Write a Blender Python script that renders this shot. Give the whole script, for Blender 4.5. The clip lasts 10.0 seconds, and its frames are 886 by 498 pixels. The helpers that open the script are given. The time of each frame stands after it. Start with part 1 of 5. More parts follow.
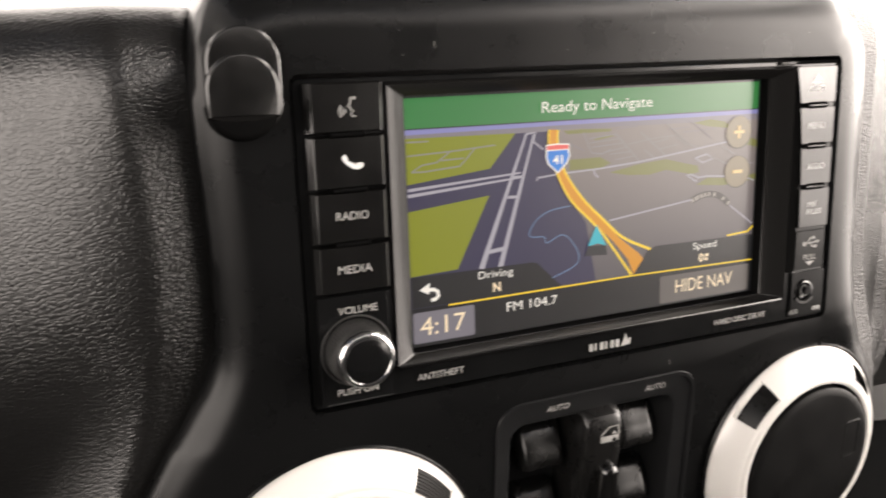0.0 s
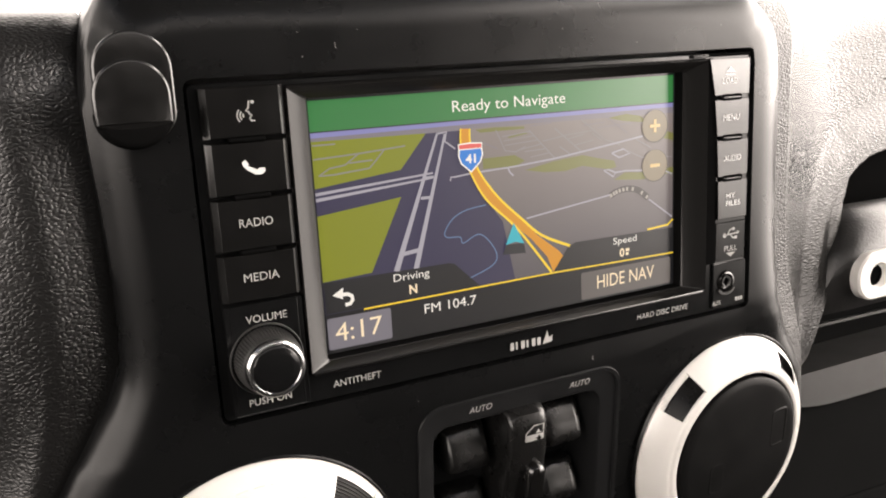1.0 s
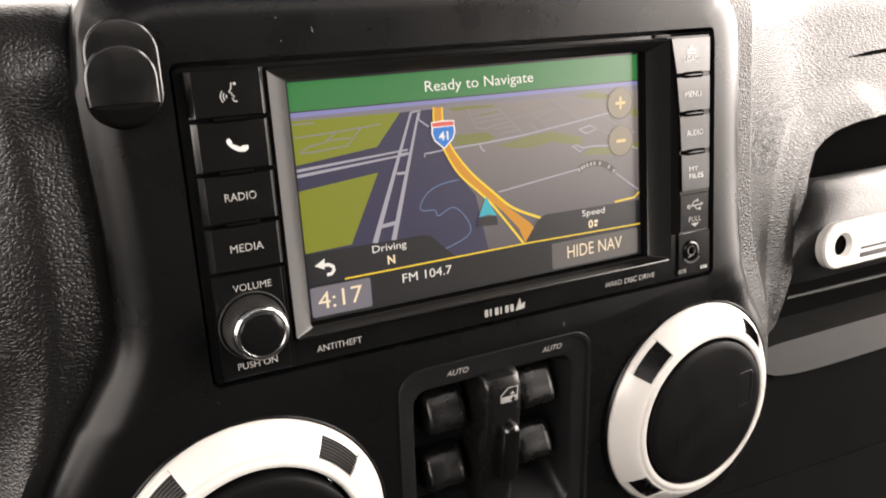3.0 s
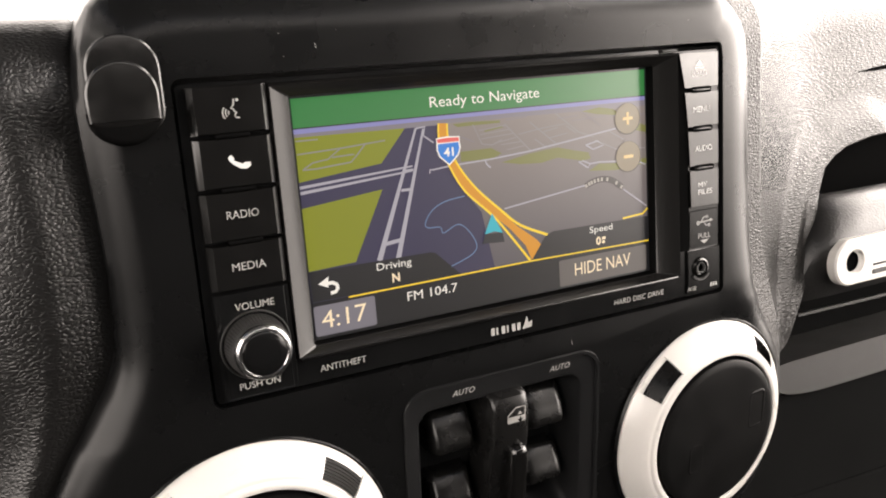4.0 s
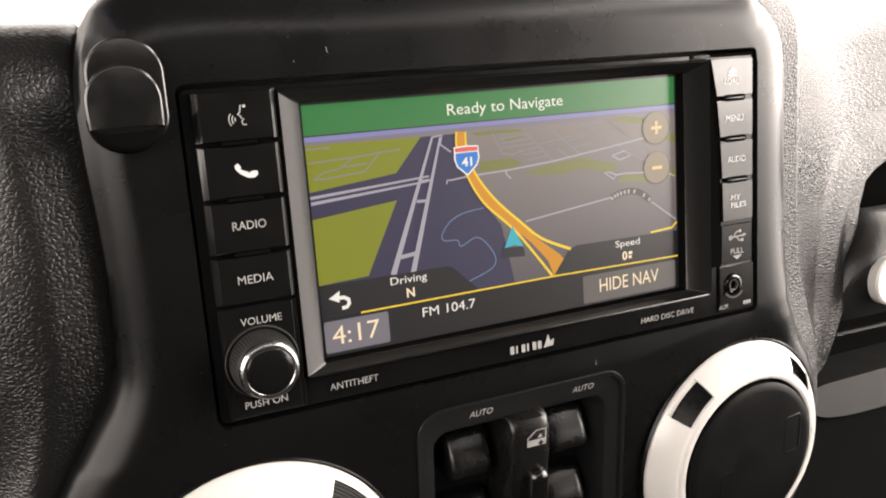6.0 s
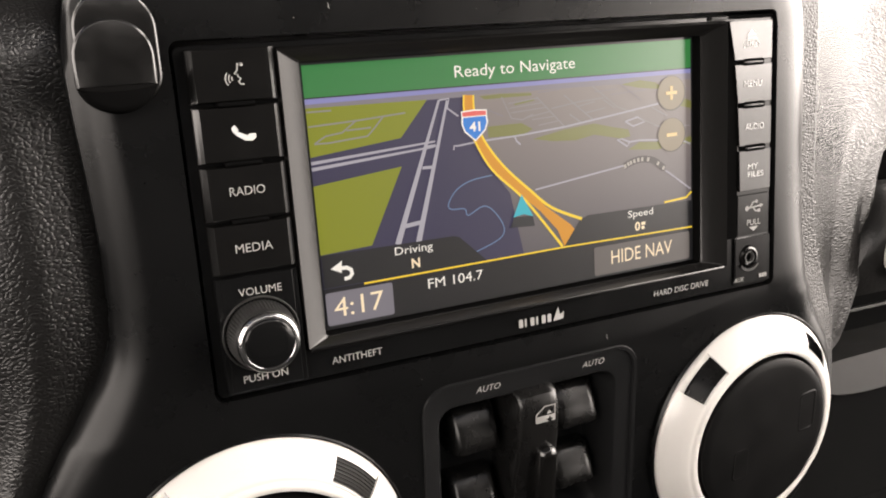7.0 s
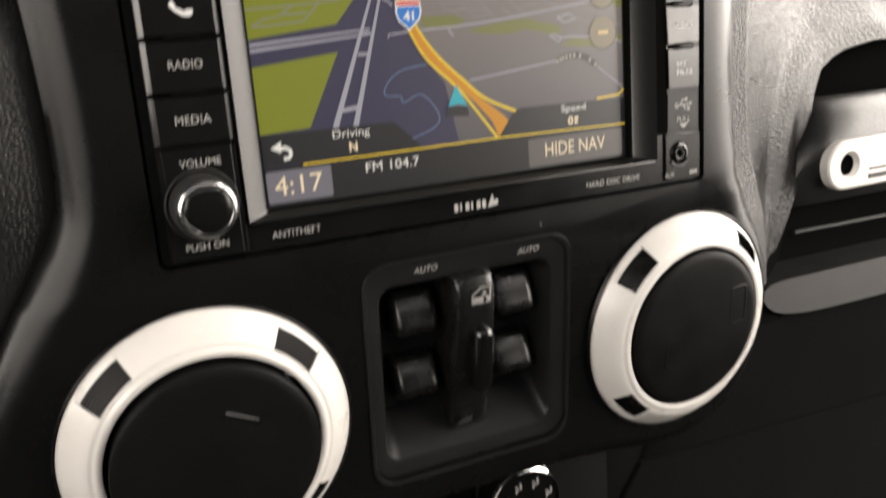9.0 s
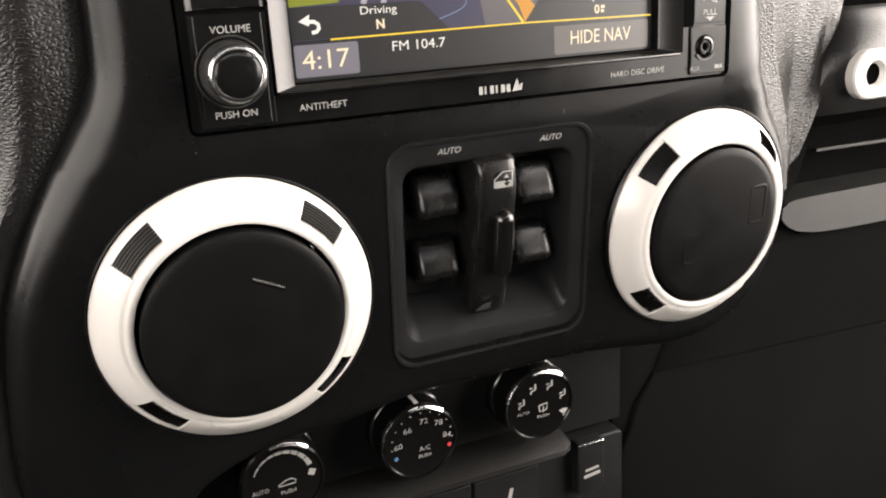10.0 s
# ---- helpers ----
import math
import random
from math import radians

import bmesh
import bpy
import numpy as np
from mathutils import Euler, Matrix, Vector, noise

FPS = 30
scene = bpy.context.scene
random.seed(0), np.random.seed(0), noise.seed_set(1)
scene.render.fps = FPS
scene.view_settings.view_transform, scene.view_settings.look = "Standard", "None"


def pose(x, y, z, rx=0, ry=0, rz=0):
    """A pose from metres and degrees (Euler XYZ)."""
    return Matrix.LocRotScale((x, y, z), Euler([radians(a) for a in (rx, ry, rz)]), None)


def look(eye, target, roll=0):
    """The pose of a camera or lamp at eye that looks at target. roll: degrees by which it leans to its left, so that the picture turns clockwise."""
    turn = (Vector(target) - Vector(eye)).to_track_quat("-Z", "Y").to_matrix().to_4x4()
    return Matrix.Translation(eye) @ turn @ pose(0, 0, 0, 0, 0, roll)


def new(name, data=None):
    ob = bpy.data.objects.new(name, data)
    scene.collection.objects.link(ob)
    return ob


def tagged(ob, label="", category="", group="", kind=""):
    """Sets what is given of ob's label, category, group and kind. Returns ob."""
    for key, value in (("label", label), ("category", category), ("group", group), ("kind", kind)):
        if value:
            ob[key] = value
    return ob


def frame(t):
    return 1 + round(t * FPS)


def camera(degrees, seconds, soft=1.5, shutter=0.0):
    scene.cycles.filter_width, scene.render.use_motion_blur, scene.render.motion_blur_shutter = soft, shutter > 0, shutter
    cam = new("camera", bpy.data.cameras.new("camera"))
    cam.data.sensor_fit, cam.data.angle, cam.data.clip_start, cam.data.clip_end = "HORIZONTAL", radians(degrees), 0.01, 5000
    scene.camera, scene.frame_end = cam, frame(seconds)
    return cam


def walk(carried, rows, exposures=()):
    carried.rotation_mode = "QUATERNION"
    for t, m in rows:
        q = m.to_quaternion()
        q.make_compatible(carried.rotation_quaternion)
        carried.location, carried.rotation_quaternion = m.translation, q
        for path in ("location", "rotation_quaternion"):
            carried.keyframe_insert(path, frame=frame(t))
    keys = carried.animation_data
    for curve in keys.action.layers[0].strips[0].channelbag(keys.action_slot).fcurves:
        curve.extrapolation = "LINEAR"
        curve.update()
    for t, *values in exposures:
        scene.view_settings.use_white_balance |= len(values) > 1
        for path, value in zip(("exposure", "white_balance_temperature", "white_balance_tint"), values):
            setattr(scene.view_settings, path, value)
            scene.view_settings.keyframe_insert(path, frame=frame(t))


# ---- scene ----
cam = camera(55.6, 10.0, soft=1.9, shutter=0.5)
PATH = [
    (0, (-0.05922, -0.24706, 0.10799), (0.7116, 1.5469, -0.3251), -1.79),
    (0.2, (-0.05260, -0.24781, 0.10872), (0.7521, 1.5312, -0.3245), -2.19),
    (0.5, (-0.04426, -0.24781, 0.10818), (0.7833, 1.5206, -0.3253), -2.64),
    (0.7, (-0.04304, -0.24840, 0.10797), (0.8024, 1.5112, -0.3266), -2.81),
    (1, (-0.04156, -0.25130, 0.10743), (0.8025, 1.5082, -0.3305), -3.10),
    (1.2, (-0.04118, -0.25207, 0.10613), (0.8075, 1.5057, -0.3296), -3.25),
    (1.5, (-0.04056, -0.25385, 0.10630), (0.8098, 1.4999, -0.3424), -3.30),
    (1.7, (-0.04128, -0.25562, 0.10410), (0.8096, 1.4980, -0.3442), -3.46),
    (2, (-0.04336, -0.25966, 0.10413), (0.7981, 1.4957, -0.3548), -3.71),
    (2.2, (-0.04241, -0.26317, 0.10343), (0.7963, 1.4912, -0.3643), -3.75),
    (2.5, (-0.04060, -0.26752, 0.10040), (0.7986, 1.4871, -0.3654), -3.98),
    (2.7, (-0.04277, -0.27143, 0.10355), (0.8045, 1.4778, -0.3679), -3.90),
    (3.8, (-0.04368, -0.27129, 0.10558), (0.8011, 1.4917, -0.3164), -4.15),
    (4, (-0.04078, -0.26782, 0.10353), (0.7981, 1.4984, -0.3170), -4.21),
    (4.2, (-0.03505, -0.26596, 0.10481), (0.8037, 1.5012, -0.3116), -4.33),
    (4.5, (-0.03141, -0.26644, 0.10667), (0.7912, 1.5132, -0.2884), -4.62),
    (4.7, (-0.03152, -0.26360, 0.10467), (0.7808, 1.5219, -0.2853), -4.60),
    (5, (-0.02989, -0.26235, 0.10538), (0.7807, 1.5254, -0.2778), -4.53),
    (5.2, (-0.02944, -0.26306, 0.10383), (0.7711, 1.5318, -0.2670), -4.72),
    (5.5, (-0.03043, -0.26319, 0.10410), (0.7592, 1.5360, -0.2693), -4.61),
    (5.7, (-0.03133, -0.26186, 0.10349), (0.7543, 1.5383, -0.2734), -4.36),
    (6.8, (-0.02788, -0.24738, 0.09491), (0.7337, 1.5515, -0.3343), -3.98),
    (7, (-0.02852, -0.24680, 0.09568), (0.7406, 1.5469, -0.3413), -4.02),
    (7.2, (-0.02736, -0.24912, 0.09709), (0.7458, 1.5446, -0.3326), -4.11),
    (7.5, (-0.02515, -0.24973, 0.09857), (0.7508, 1.5426, -0.3321), -4.35),
    (7.7, (-0.02513, -0.24898, 0.09868), (0.7572, 1.5419, -0.3266), -4.55),
    (8, (-0.02443, -0.24982, 0.09933), (0.7584, 1.5418, -0.3218), -5.01),
    (8.2, (-0.02410, -0.25653, 0.10326), (0.7629, 1.5343, -0.3135), -5.53),
    (8.5, (-0.02181, -0.26438, 0.10365), (0.7687, 1.5196, -0.3349), -5.55),
    (8.6, (-0.01533, -0.27095, 0.09707), (0.7487, 1.5254, -0.3381), -5.98),
    (8.7, (-0.01487, -0.26580, 0.08899), (0.7756, 1.5141, -0.3661), -5.28),
    (8.8, (-0.01523, -0.27397, 0.07420), (0.7575, 1.5194, -0.3577), -5.55),
    (8.9, (-0.01817, -0.27741, 0.06684), (0.7469, 1.5151, -0.3821), -5.05),
    (9, (-0.02235, -0.27413, 0.06458), (0.7598, 1.5021, -0.4182), -4.30),
    (9.1, (-0.02540, -0.27571, 0.05839), (0.7528, 1.4952, -0.4498), -3.80),
    (9.2, (-0.02689, -0.27693, 0.05337), (0.7483, 1.4886, -0.4777), -3.33),
    (9.3, (-0.02781, -0.27683, 0.04772), (0.7456, 1.4847, -0.4991), -3.08),
    (9.5, (-0.02772, -0.27892, 0.04078), (0.7349, 1.4815, -0.5243), -3.08),
    (9.7, (-0.02816, -0.27963, 0.04191), (0.7244, 1.4792, -0.5415), -3.12),
    (10, (-0.03131, -0.28261, 0.04041), (0.7014, 1.4832, -0.5469), -3.43),
]
walk(cam, [(t, look(eye, target, roll)) for t, eye, target, roll in PATH],
     [(0.0, 0.0, 6720, 13.2), (8.0, 0.0, 6720, 13.2), (9.0, -0.28, 6700, 10.5), (9.5, -0.25, 6620, 10.5), (10.0, 0.26, 6650, 12)])

# ---- light: overcast daylight through the windows of the cabin ----
# x to the passenger, y to the windscreen, z up; the origin is the radio's lower corner at the driver's side.
world = bpy.data.worlds.new("sky")
scene.world = world
world.use_nodes = True
wn = world.node_tree.nodes
sky = wn.new("ShaderNodeTexSky")
sky.sky_type = "NISHITA"
sky.sun_disc = False
sky.sun_elevation, sky.sun_rotation = radians(48), radians(70)
world.node_tree.links.new(sky.outputs[0], wn["Background"].inputs[0])
wn["Background"].inputs[1].default_value = 0.12

sun = new("sun", bpy.data.lights.new("sun", "SUN"))
sun.data.energy, sun.data.angle, sun.data.color = 0.5, radians(30), (1.0, 0.97, 0.93)
sun.matrix_world = look((4, 1.5, 4.7), (0, 0, 0))


# ---- materials ----
def shader(name, colour, rough=0.5, metal=0.0, spec=0.5, coat=0.0):
    m = bpy.data.materials.new(name)
    m.use_nodes = True
    b = m.node_tree.nodes["Principled BSDF"]
    b.inputs["Base Color"].default_value = (*colour, 1)
    b.inputs["Roughness"].default_value = rough
    b.inputs["Metallic"].default_value = metal
    b.inputs["Specular IOR Level"].default_value = spec
    b.inputs["Coat Weight"].default_value = coat
    return m


def node(m, kind, **values):
    n = m.node_tree.nodes.new(kind)
    for key, value in values.items():
        n.inputs[key].default_value = value
    return n


def coords(m, scale=(1, 1, 1)):
    c = m.node_tree.nodes.new("ShaderNodeTexCoord")
    mp = m.node_tree.nodes.new("ShaderNodeMapping")
    mp.inputs["Scale"].default_value = scale
    m.node_tree.links.new(c.outputs["Object"], mp.inputs["Vector"])
    return mp.outputs[0]


def worn(m, grain=2500.0, strength=0.15, distance=0.0002, stain=25.0, low=0.0, high=0.0, tint=0.25):
    """Fine grain in the relief, and slow drifts of gloss and colour."""
    t = m.node_tree
    b = t.nodes["Principled BSDF"]
    base = tuple(b.inputs["Base Color"].default_value)
    where = coords(m)
    fine = node(m, "ShaderNodeTexNoise", Scale=grain, Detail=3.0)
    slow = node(m, "ShaderNodeTexNoise", Scale=stain, Detail=5.0, Roughness=0.65)
    for n in (fine, slow):
        t.links.new(where, n.inputs["Vector"])
    bump = node(m, "ShaderNodeBump", Strength=strength, Distance=distance)
    t.links.new(fine.outputs[0], bump.inputs["Height"])
    t.links.new(bump.outputs[0], b.inputs["Normal"])
    rng = node(m, "ShaderNodeMapRange")
    rng.inputs["From Min"].default_value, rng.inputs["From Max"].default_value = 0.3, 0.7
    r = b.inputs["Roughness"].default_value
    rng.inputs["To Min"].default_value, rng.inputs["To Max"].default_value = r - low, r + high
    t.links.new(slow.outputs[0], rng.inputs["Value"])
    t.links.new(rng.outputs[0], b.inputs["Roughness"])
    mix = t.nodes.new("ShaderNodeMix")
    mix.data_type = "RGBA"
    mix.inputs[6].default_value = tuple(c * (1 - tint) for c in base[:3]) + (1,)
    mix.inputs[7].default_value = tuple(min(1, c * (1 + tint)) for c in base[:3]) + (1,)
    t.links.new(slow.outputs[0], mix.inputs[0])
    t.links.new(mix.outputs[2], b.inputs["Base Color"])
    return m


def leather(name, colour, rough, cells, stretch, strength, distance, spec=0.4, warping=1.3, crease=0.32):
    """Grained vinyl: creases between pebbles, drawn out along the dash, over a finer grain."""
    m = shader(name, colour, rough, spec=spec)
    t = m.node_tree
    b = t.nodes["Principled BSDF"]
    where = coords(m, stretch)
    warp = node(m, "ShaderNodeTexNoise", Scale=cells * 0.6, Detail=2.0)
    t.links.new(where, warp.inputs["Vector"])
    add = t.nodes.new("ShaderNodeVectorMath")
    add.operation = "MULTIPLY_ADD"
    add.inputs[1].default_value = (warping / cells,) * 3
    t.links.new(warp.outputs["Color"], add.inputs[0])
    t.links.new(where, add.inputs[2])
    cell = node(m, "ShaderNodeTexVoronoi", Scale=cells)
    cell.feature = "DISTANCE_TO_EDGE"
    t.links.new(add.outputs[0], cell.inputs["Vector"])
    curve = node(m, "ShaderNodeMapRange")
    curve.interpolation_type = "SMOOTHSTEP"
    curve.inputs["From Max"].default_value = crease
    t.links.new(cell.outputs["Distance"], curve.inputs["Value"])
    fine = node(m, "ShaderNodeTexNoise", Scale=cells * 4.0, Detail=3.0)
    t.links.new(where, fine.inputs["Vector"])
    total = t.nodes.new("ShaderNodeMath")
    total.operation = "MULTIPLY_ADD"
    total.inputs[1].default_value = 0.3
    t.links.new(fine.outputs[0], total.inputs[0])
    t.links.new(curve.outputs[0], total.inputs[2])
    bump = node(m, "ShaderNodeBump", Strength=strength, Distance=distance)
    t.links.new(total.outputs[0], bump.inputs["Height"])
    t.links.new(bump.outputs[0], b.inputs["Normal"])
    slow = node(m, "ShaderNodeTexNoise", Scale=18.0, Detail=4.0)
    rng = node(m, "ShaderNodeMapRange")
    rng.inputs["To Min"].default_value, rng.inputs["To Max"].default_value = rough - 0.06, rough + 0.08
    t.links.new(where, slow.inputs["Vector"])
    t.links.new(slow.outputs[0], rng.inputs["Value"])
    t.links.new(rng.outputs[0], b.inputs["Roughness"])
    return m


def lit(name, colour, power=1.0, rough=0.3):
    """A lit part of the screen under its matt touch film."""
    m = shader(name, (0.010, 0.010, 0.010), rough, spec=0.42)
    b = m.node_tree.nodes["Principled BSDF"]
    b.inputs["Emission Color"].default_value = (*colour, 1)
    b.inputs["Emission Strength"].default_value = power
    return m


def fading(m, near, far, z0=0.0265, z1=0.083):
    """The map's own fading towards its horizon: one colour at its foot, another at its head."""
    t = m.node_tree
    place = t.nodes.new("ShaderNodeNewGeometry")
    split = t.nodes.new("ShaderNodeSeparateXYZ")
    t.links.new(place.outputs["Position"], split.inputs[0])
    rng = node(m, "ShaderNodeMapRange")
    rng.inputs["From Min"].default_value, rng.inputs["From Max"].default_value = z0, z1
    t.links.new(split.outputs["Z"], rng.inputs["Value"])
    mix = t.nodes.new("ShaderNodeMix")
    mix.data_type = "RGBA"
    mix.inputs[6].default_value, mix.inputs[7].default_value = (*near, 1), (*far, 1)
    t.links.new(rng.outputs[0], mix.inputs[0])
    t.links.new(mix.outputs[2], t.nodes["Principled BSDF"].inputs["Emission Color"])
    return m


PANEL = worn(shader("satin_black_plastic", (0.0030, 0.0031, 0.0032), 0.28, spec=0.16), 1500, 0.15, 0.00025, 22, 0.05, 0.06)
RADIO = worn(shader("radio_black_plastic", (0.0035, 0.0036, 0.0037), 0.16, spec=0.24), 3000, 0.06, 0.0001, 60, 0.04, 0.05)
SURROUND = shader("display_surround_plastic", (0.006, 0.0058, 0.0056), 0.22, spec=0.28)
BUTTON = worn(shader("button_black_plastic", (0.0030, 0.0029, 0.0028), 0.16, spec=0.50), 3000, 0.05, 0.0001, 80, 0.03, 0.05)
ROCKER = worn(shader("rocker_black_plastic", (0.0045, 0.0044, 0.0043), 0.27, spec=0.30), 2500, 0.06, 0.0001, 60, 0.04, 0.05)
SWITCH = worn(shader("switch_black_plastic", (0.0074, 0.0076, 0.0079), 0.36, spec=0.14), 2500, 0.1, 0.0001, 60, 0.05, 0.06)
DEEP = worn(shader("recess_black_plastic", (0.008, 0.0078, 0.0076), 0.6, spec=0.25), 2500, 0.1, 0.0001, 40, 0.03, 0.03)
DISC = worn(shader("vent_black_plastic", (0.0038, 0.0038, 0.0038), 0.42, spec=0.06), 2200, 0.18, 0.0002, 60, 0.10, 0.08, 0.4)
HANDLE = worn(shader("grained_black_plastic", (0.006, 0.0057, 0.0055), 0.38, spec=0.42), 700, 0.5, 0.0004, 60, 0.06, 0.08)
BLACK = shader("matt_black_gap_shade", (0.0030, 0.0030, 0.0030), 0.8, spec=0.0)
KNEE = worn(shader("lower_dash_plastic", (0.0052, 0.0053, 0.0053), 0.85, spec=0.0), 1500, 0.2, 0.0002, 22, 0.04, 0.05)
RECESS = worn(shader("climate_recess_plastic", (0.0042, 0.0043, 0.0044), 0.5, spec=0.12), 1800, 0.2, 0.0002, 25, 0.05, 0.06)
# Lighter copy of the dark grip plastic, for the grips that catch light.
GRIP = worn(shader("grip_lit_grey_plastic", (0.018, 0.0178, 0.0175), 0.34, spec=0.45), 2500, 0.05, 0.0001, 60, 0.04, 0.05)
DARKCHROME = worn(shader("dark_chrome", (0.38, 0.38, 0.38), 0.2, metal=1.0), 2500, 0.03, 0.0001, 80, 0.03, 0.1, 0.2)
HOOK = worn(shader("hook_black_plastic", (0.0025, 0.0024, 0.0023), 0.20, spec=0.60), 1200, 0.08, 0.0002, 200, 0.03, 0.05, 0.3)
GREYP = worn(shader("dark_grey_plastic", (0.011, 0.0107, 0.0104), 0.62), 2200, 0.2, 0.0002, 30, 0.05, 0.06)
WHITE = worn(shader("gloss_white_paint", (0.48, 0.468, 0.445), 0.30, coat=0.3), 900, 0.04, 0.0002, 35, 0.05, 0.08, 0.05)
CHROME = worn(shader("chrome", (0.72, 0.72, 0.72), 0.14, metal=1.0), 2500, 0.03, 0.0001, 80, 0.03, 0.1, 0.1)
INK = worn(shader("white_printing", (0.23, 0.226, 0.218), 0.5), 2500, 0.05, 0.0001, 300, 0.05, 0.05, 0.12)
INKWHITE = worn(shader("bright_white_printing", (0.44, 0.44, 0.43), 0.5), 2500, 0.05, 0.0001, 300, 0.05, 0.05, 0.12)
INKBLUE = shader("blue_printing", (0.05, 0.13, 0.24), 0.5)
INKRED = shader("red_printing", (0.34, 0.018, 0.025), 0.5)
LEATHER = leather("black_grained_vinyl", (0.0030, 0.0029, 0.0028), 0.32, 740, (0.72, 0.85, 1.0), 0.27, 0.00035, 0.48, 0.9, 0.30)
LEDGE = leather("ledge_grained_vinyl", (0.006, 0.0058, 0.0055), 0.5, 640, (0.42, 0.8, 1.2), 0.25, 0.0004, 0.25)
# Same vinyl as LEATHER, but base and reflectance are set for the brighter window.
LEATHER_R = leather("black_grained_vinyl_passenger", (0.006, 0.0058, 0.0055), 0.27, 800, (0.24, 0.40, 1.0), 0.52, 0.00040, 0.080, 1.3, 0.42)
STRIP = leather("black_pebbled_vinyl_strip", (0.009, 0.0085, 0.008), 0.40, 700, (0.7, 0.7, 1.0), 0.46, 0.0005, 0.20)
LINING = worn(shader("cabin_lining_grey", (0.0150, 0.0156, 0.0165), 0.85), 300, 0.3, 0.002, 4, 0.05, 0.05)
CARPET = worn(shader("cabin_carpet_dark", (0.018, 0.018, 0.018), 0.95), 400, 0.5, 0.004, 5, 0.02, 0.02)
FLUFF = shader("dust", (0.22, 0.22, 0.21), 0.9)

S_BLACK = lit("screen_black", (0.006, 0.006, 0.007))
S_TAB = lit("screen_tab", (0.010, 0.010, 0.011))
S_GREEN = lit("screen_header_green", (0.028, 0.190, 0.046))
S_SKY = lit("screen_sky", (0.23, 0.23, 0.46))
S_SLATE = lit("screen_slate", (0.036, 0.031, 0.070))
S_LAND = fading(lit("screen_land", (0.135, 0.115, 0.105)), (0.100, 0.089, 0.096), (0.235, 0.198, 0.180))
S_HAZE = lit("screen_haze", (0.205, 0.184, 0.205))
S_FIELD = lit("screen_field", (0.215, 0.235, 0.013))
S_FIELD2 = lit("screen_far_field", (0.185, 0.185, 0.05))
S_ROAD = lit("screen_road", (0.391, 0.372, 0.409))
S_STREET = lit("screen_street", (0.246, 0.230, 0.221))
S_ORANGE = lit("screen_highway", (0.64, 0.27, 0.012))
S_YELLOW = lit("screen_yellow", (0.90, 0.62, 0.03))
S_CREEK = lit("screen_creek", (0.13, 0.22, 0.36))
S_TEXT = lit("screen_text", (0.90, 0.86, 0.78))
S_CREAM = lit("screen_cream", (0.95, 0.77, 0.52))
S_BOX = lit("screen_box", (0.185, 0.172, 0.195))
S_BOX2 = lit("screen_warm_box", (0.12, 0.105, 0.095))
S_BLUE = lit("screen_shield_blue", (0.02, 0.20, 0.62))
S_RED = lit("screen_shield_red", (0.75, 0.12, 0.10))
S_TEAL = lit("screen_teal", (0.03, 0.42, 0.50))
S_SHADE = lit("screen_marker_shade", (0.02, 0.02, 0.022))
S_SIGN = lit("screen_zoom_sign", (0.80, 0.56, 0.24))
S_NAME = lit("screen_name", (0.42, 0.38, 0.33))
S_HALO = lit("screen_name_halo", (0.050, 0.043, 0.038))
S_ZOOM = lit("screen_zoom", (0.25, 0.20, 0.125))
S_RIM = lit("screen_zoom_rim", (0.075, 0.062, 0.045))


# ---- building helpers ----
BASE = {}


def thing(name, place, label, category, group="", kind=""):
    ob = new(name)
    ob.location = place
    ob.empty_display_size = 0.01
    BASE[ob.name] = Vector(place)
    return tagged(ob, label, category, group, kind)


def mesh_from(name, bm, material, smooth=35.0, recalc=True):
    if recalc:
        bmesh.ops.recalc_face_normals(bm, faces=bm.faces)
    me = bpy.data.meshes.new(name)
    bm.to_mesh(me)
    bm.free()
    me.materials.append(material)
    if smooth:
        me.polygons.foreach_set("use_smooth", [True] * len(me.polygons))
        me.set_sharp_from_angle(angle=radians(smooth))
    return me


TILT = radians(5.5)
LOWER = ("air_vent", "window_switch_panel", "centre_panel", "lint")


def lean_back(bm):
    """Below the radio the face of the centre panel leans back."""
    for v in bm.verts:
        if v.co.z < -0.008:
            y, s = v.co.y, -0.008 - v.co.z
            v.co.y = y * math.cos(TILT) + s * math.sin(TILT)
            v.co.z = -0.008 - s * math.cos(TILT) + min(y, 0.01) * math.sin(TILT)


def bend_away(bm):
    """Towards the passenger the lower centre panel curves back."""
    for v in bm.verts:
        low = max(0.0, min(1.0, -v.co.z / 0.02))
        if v.co.x > 0.155 and low > 0:
            v.co.y += 0.5 * (v.co.x - 0.155) ** 2 * low


def turned(bm, centre, degrees, back):
    """A round fitting that follows the curve of the panel."""
    c, q = math.cos(radians(degrees)), math.sin(radians(degrees))
    for v in bm.verts:
        x, y = v.co.x - centre, v.co.y
        v.co.x, v.co.y = centre + x * c - y * q, x * q + y * c + back


TURNED = {}


def part(name, bm, material, parent, label="", smooth=35.0):
    """One mesh under a thing or a part; the bmesh is in world coordinates."""
    base = BASE[parent.name]
    root = parent.parent.name if parent.parent else parent.name
    if root in TURNED:
        turned(bm, *TURNED[root])
    elif root.startswith("centre_panel"):
        bend_away(bm)
    if root.startswith(LOWER):
        lean_back(bm)
    bmesh.ops.translate(bm, verts=bm.verts, vec=-base)
    ob = new(name, mesh_from(name, bm, material, smooth))
    ob.parent = parent
    BASE[ob.name] = base
    return tagged(ob, label)


def solo(name, bm, material, label, category="", kind="", smooth=35.0):
    """A thing of one mesh."""
    ob = new(name, mesh_from(name, bm, material, smooth))
    BASE[ob.name] = Vector((0, 0, 0))
    return tagged(ob, label, category, kind=kind)


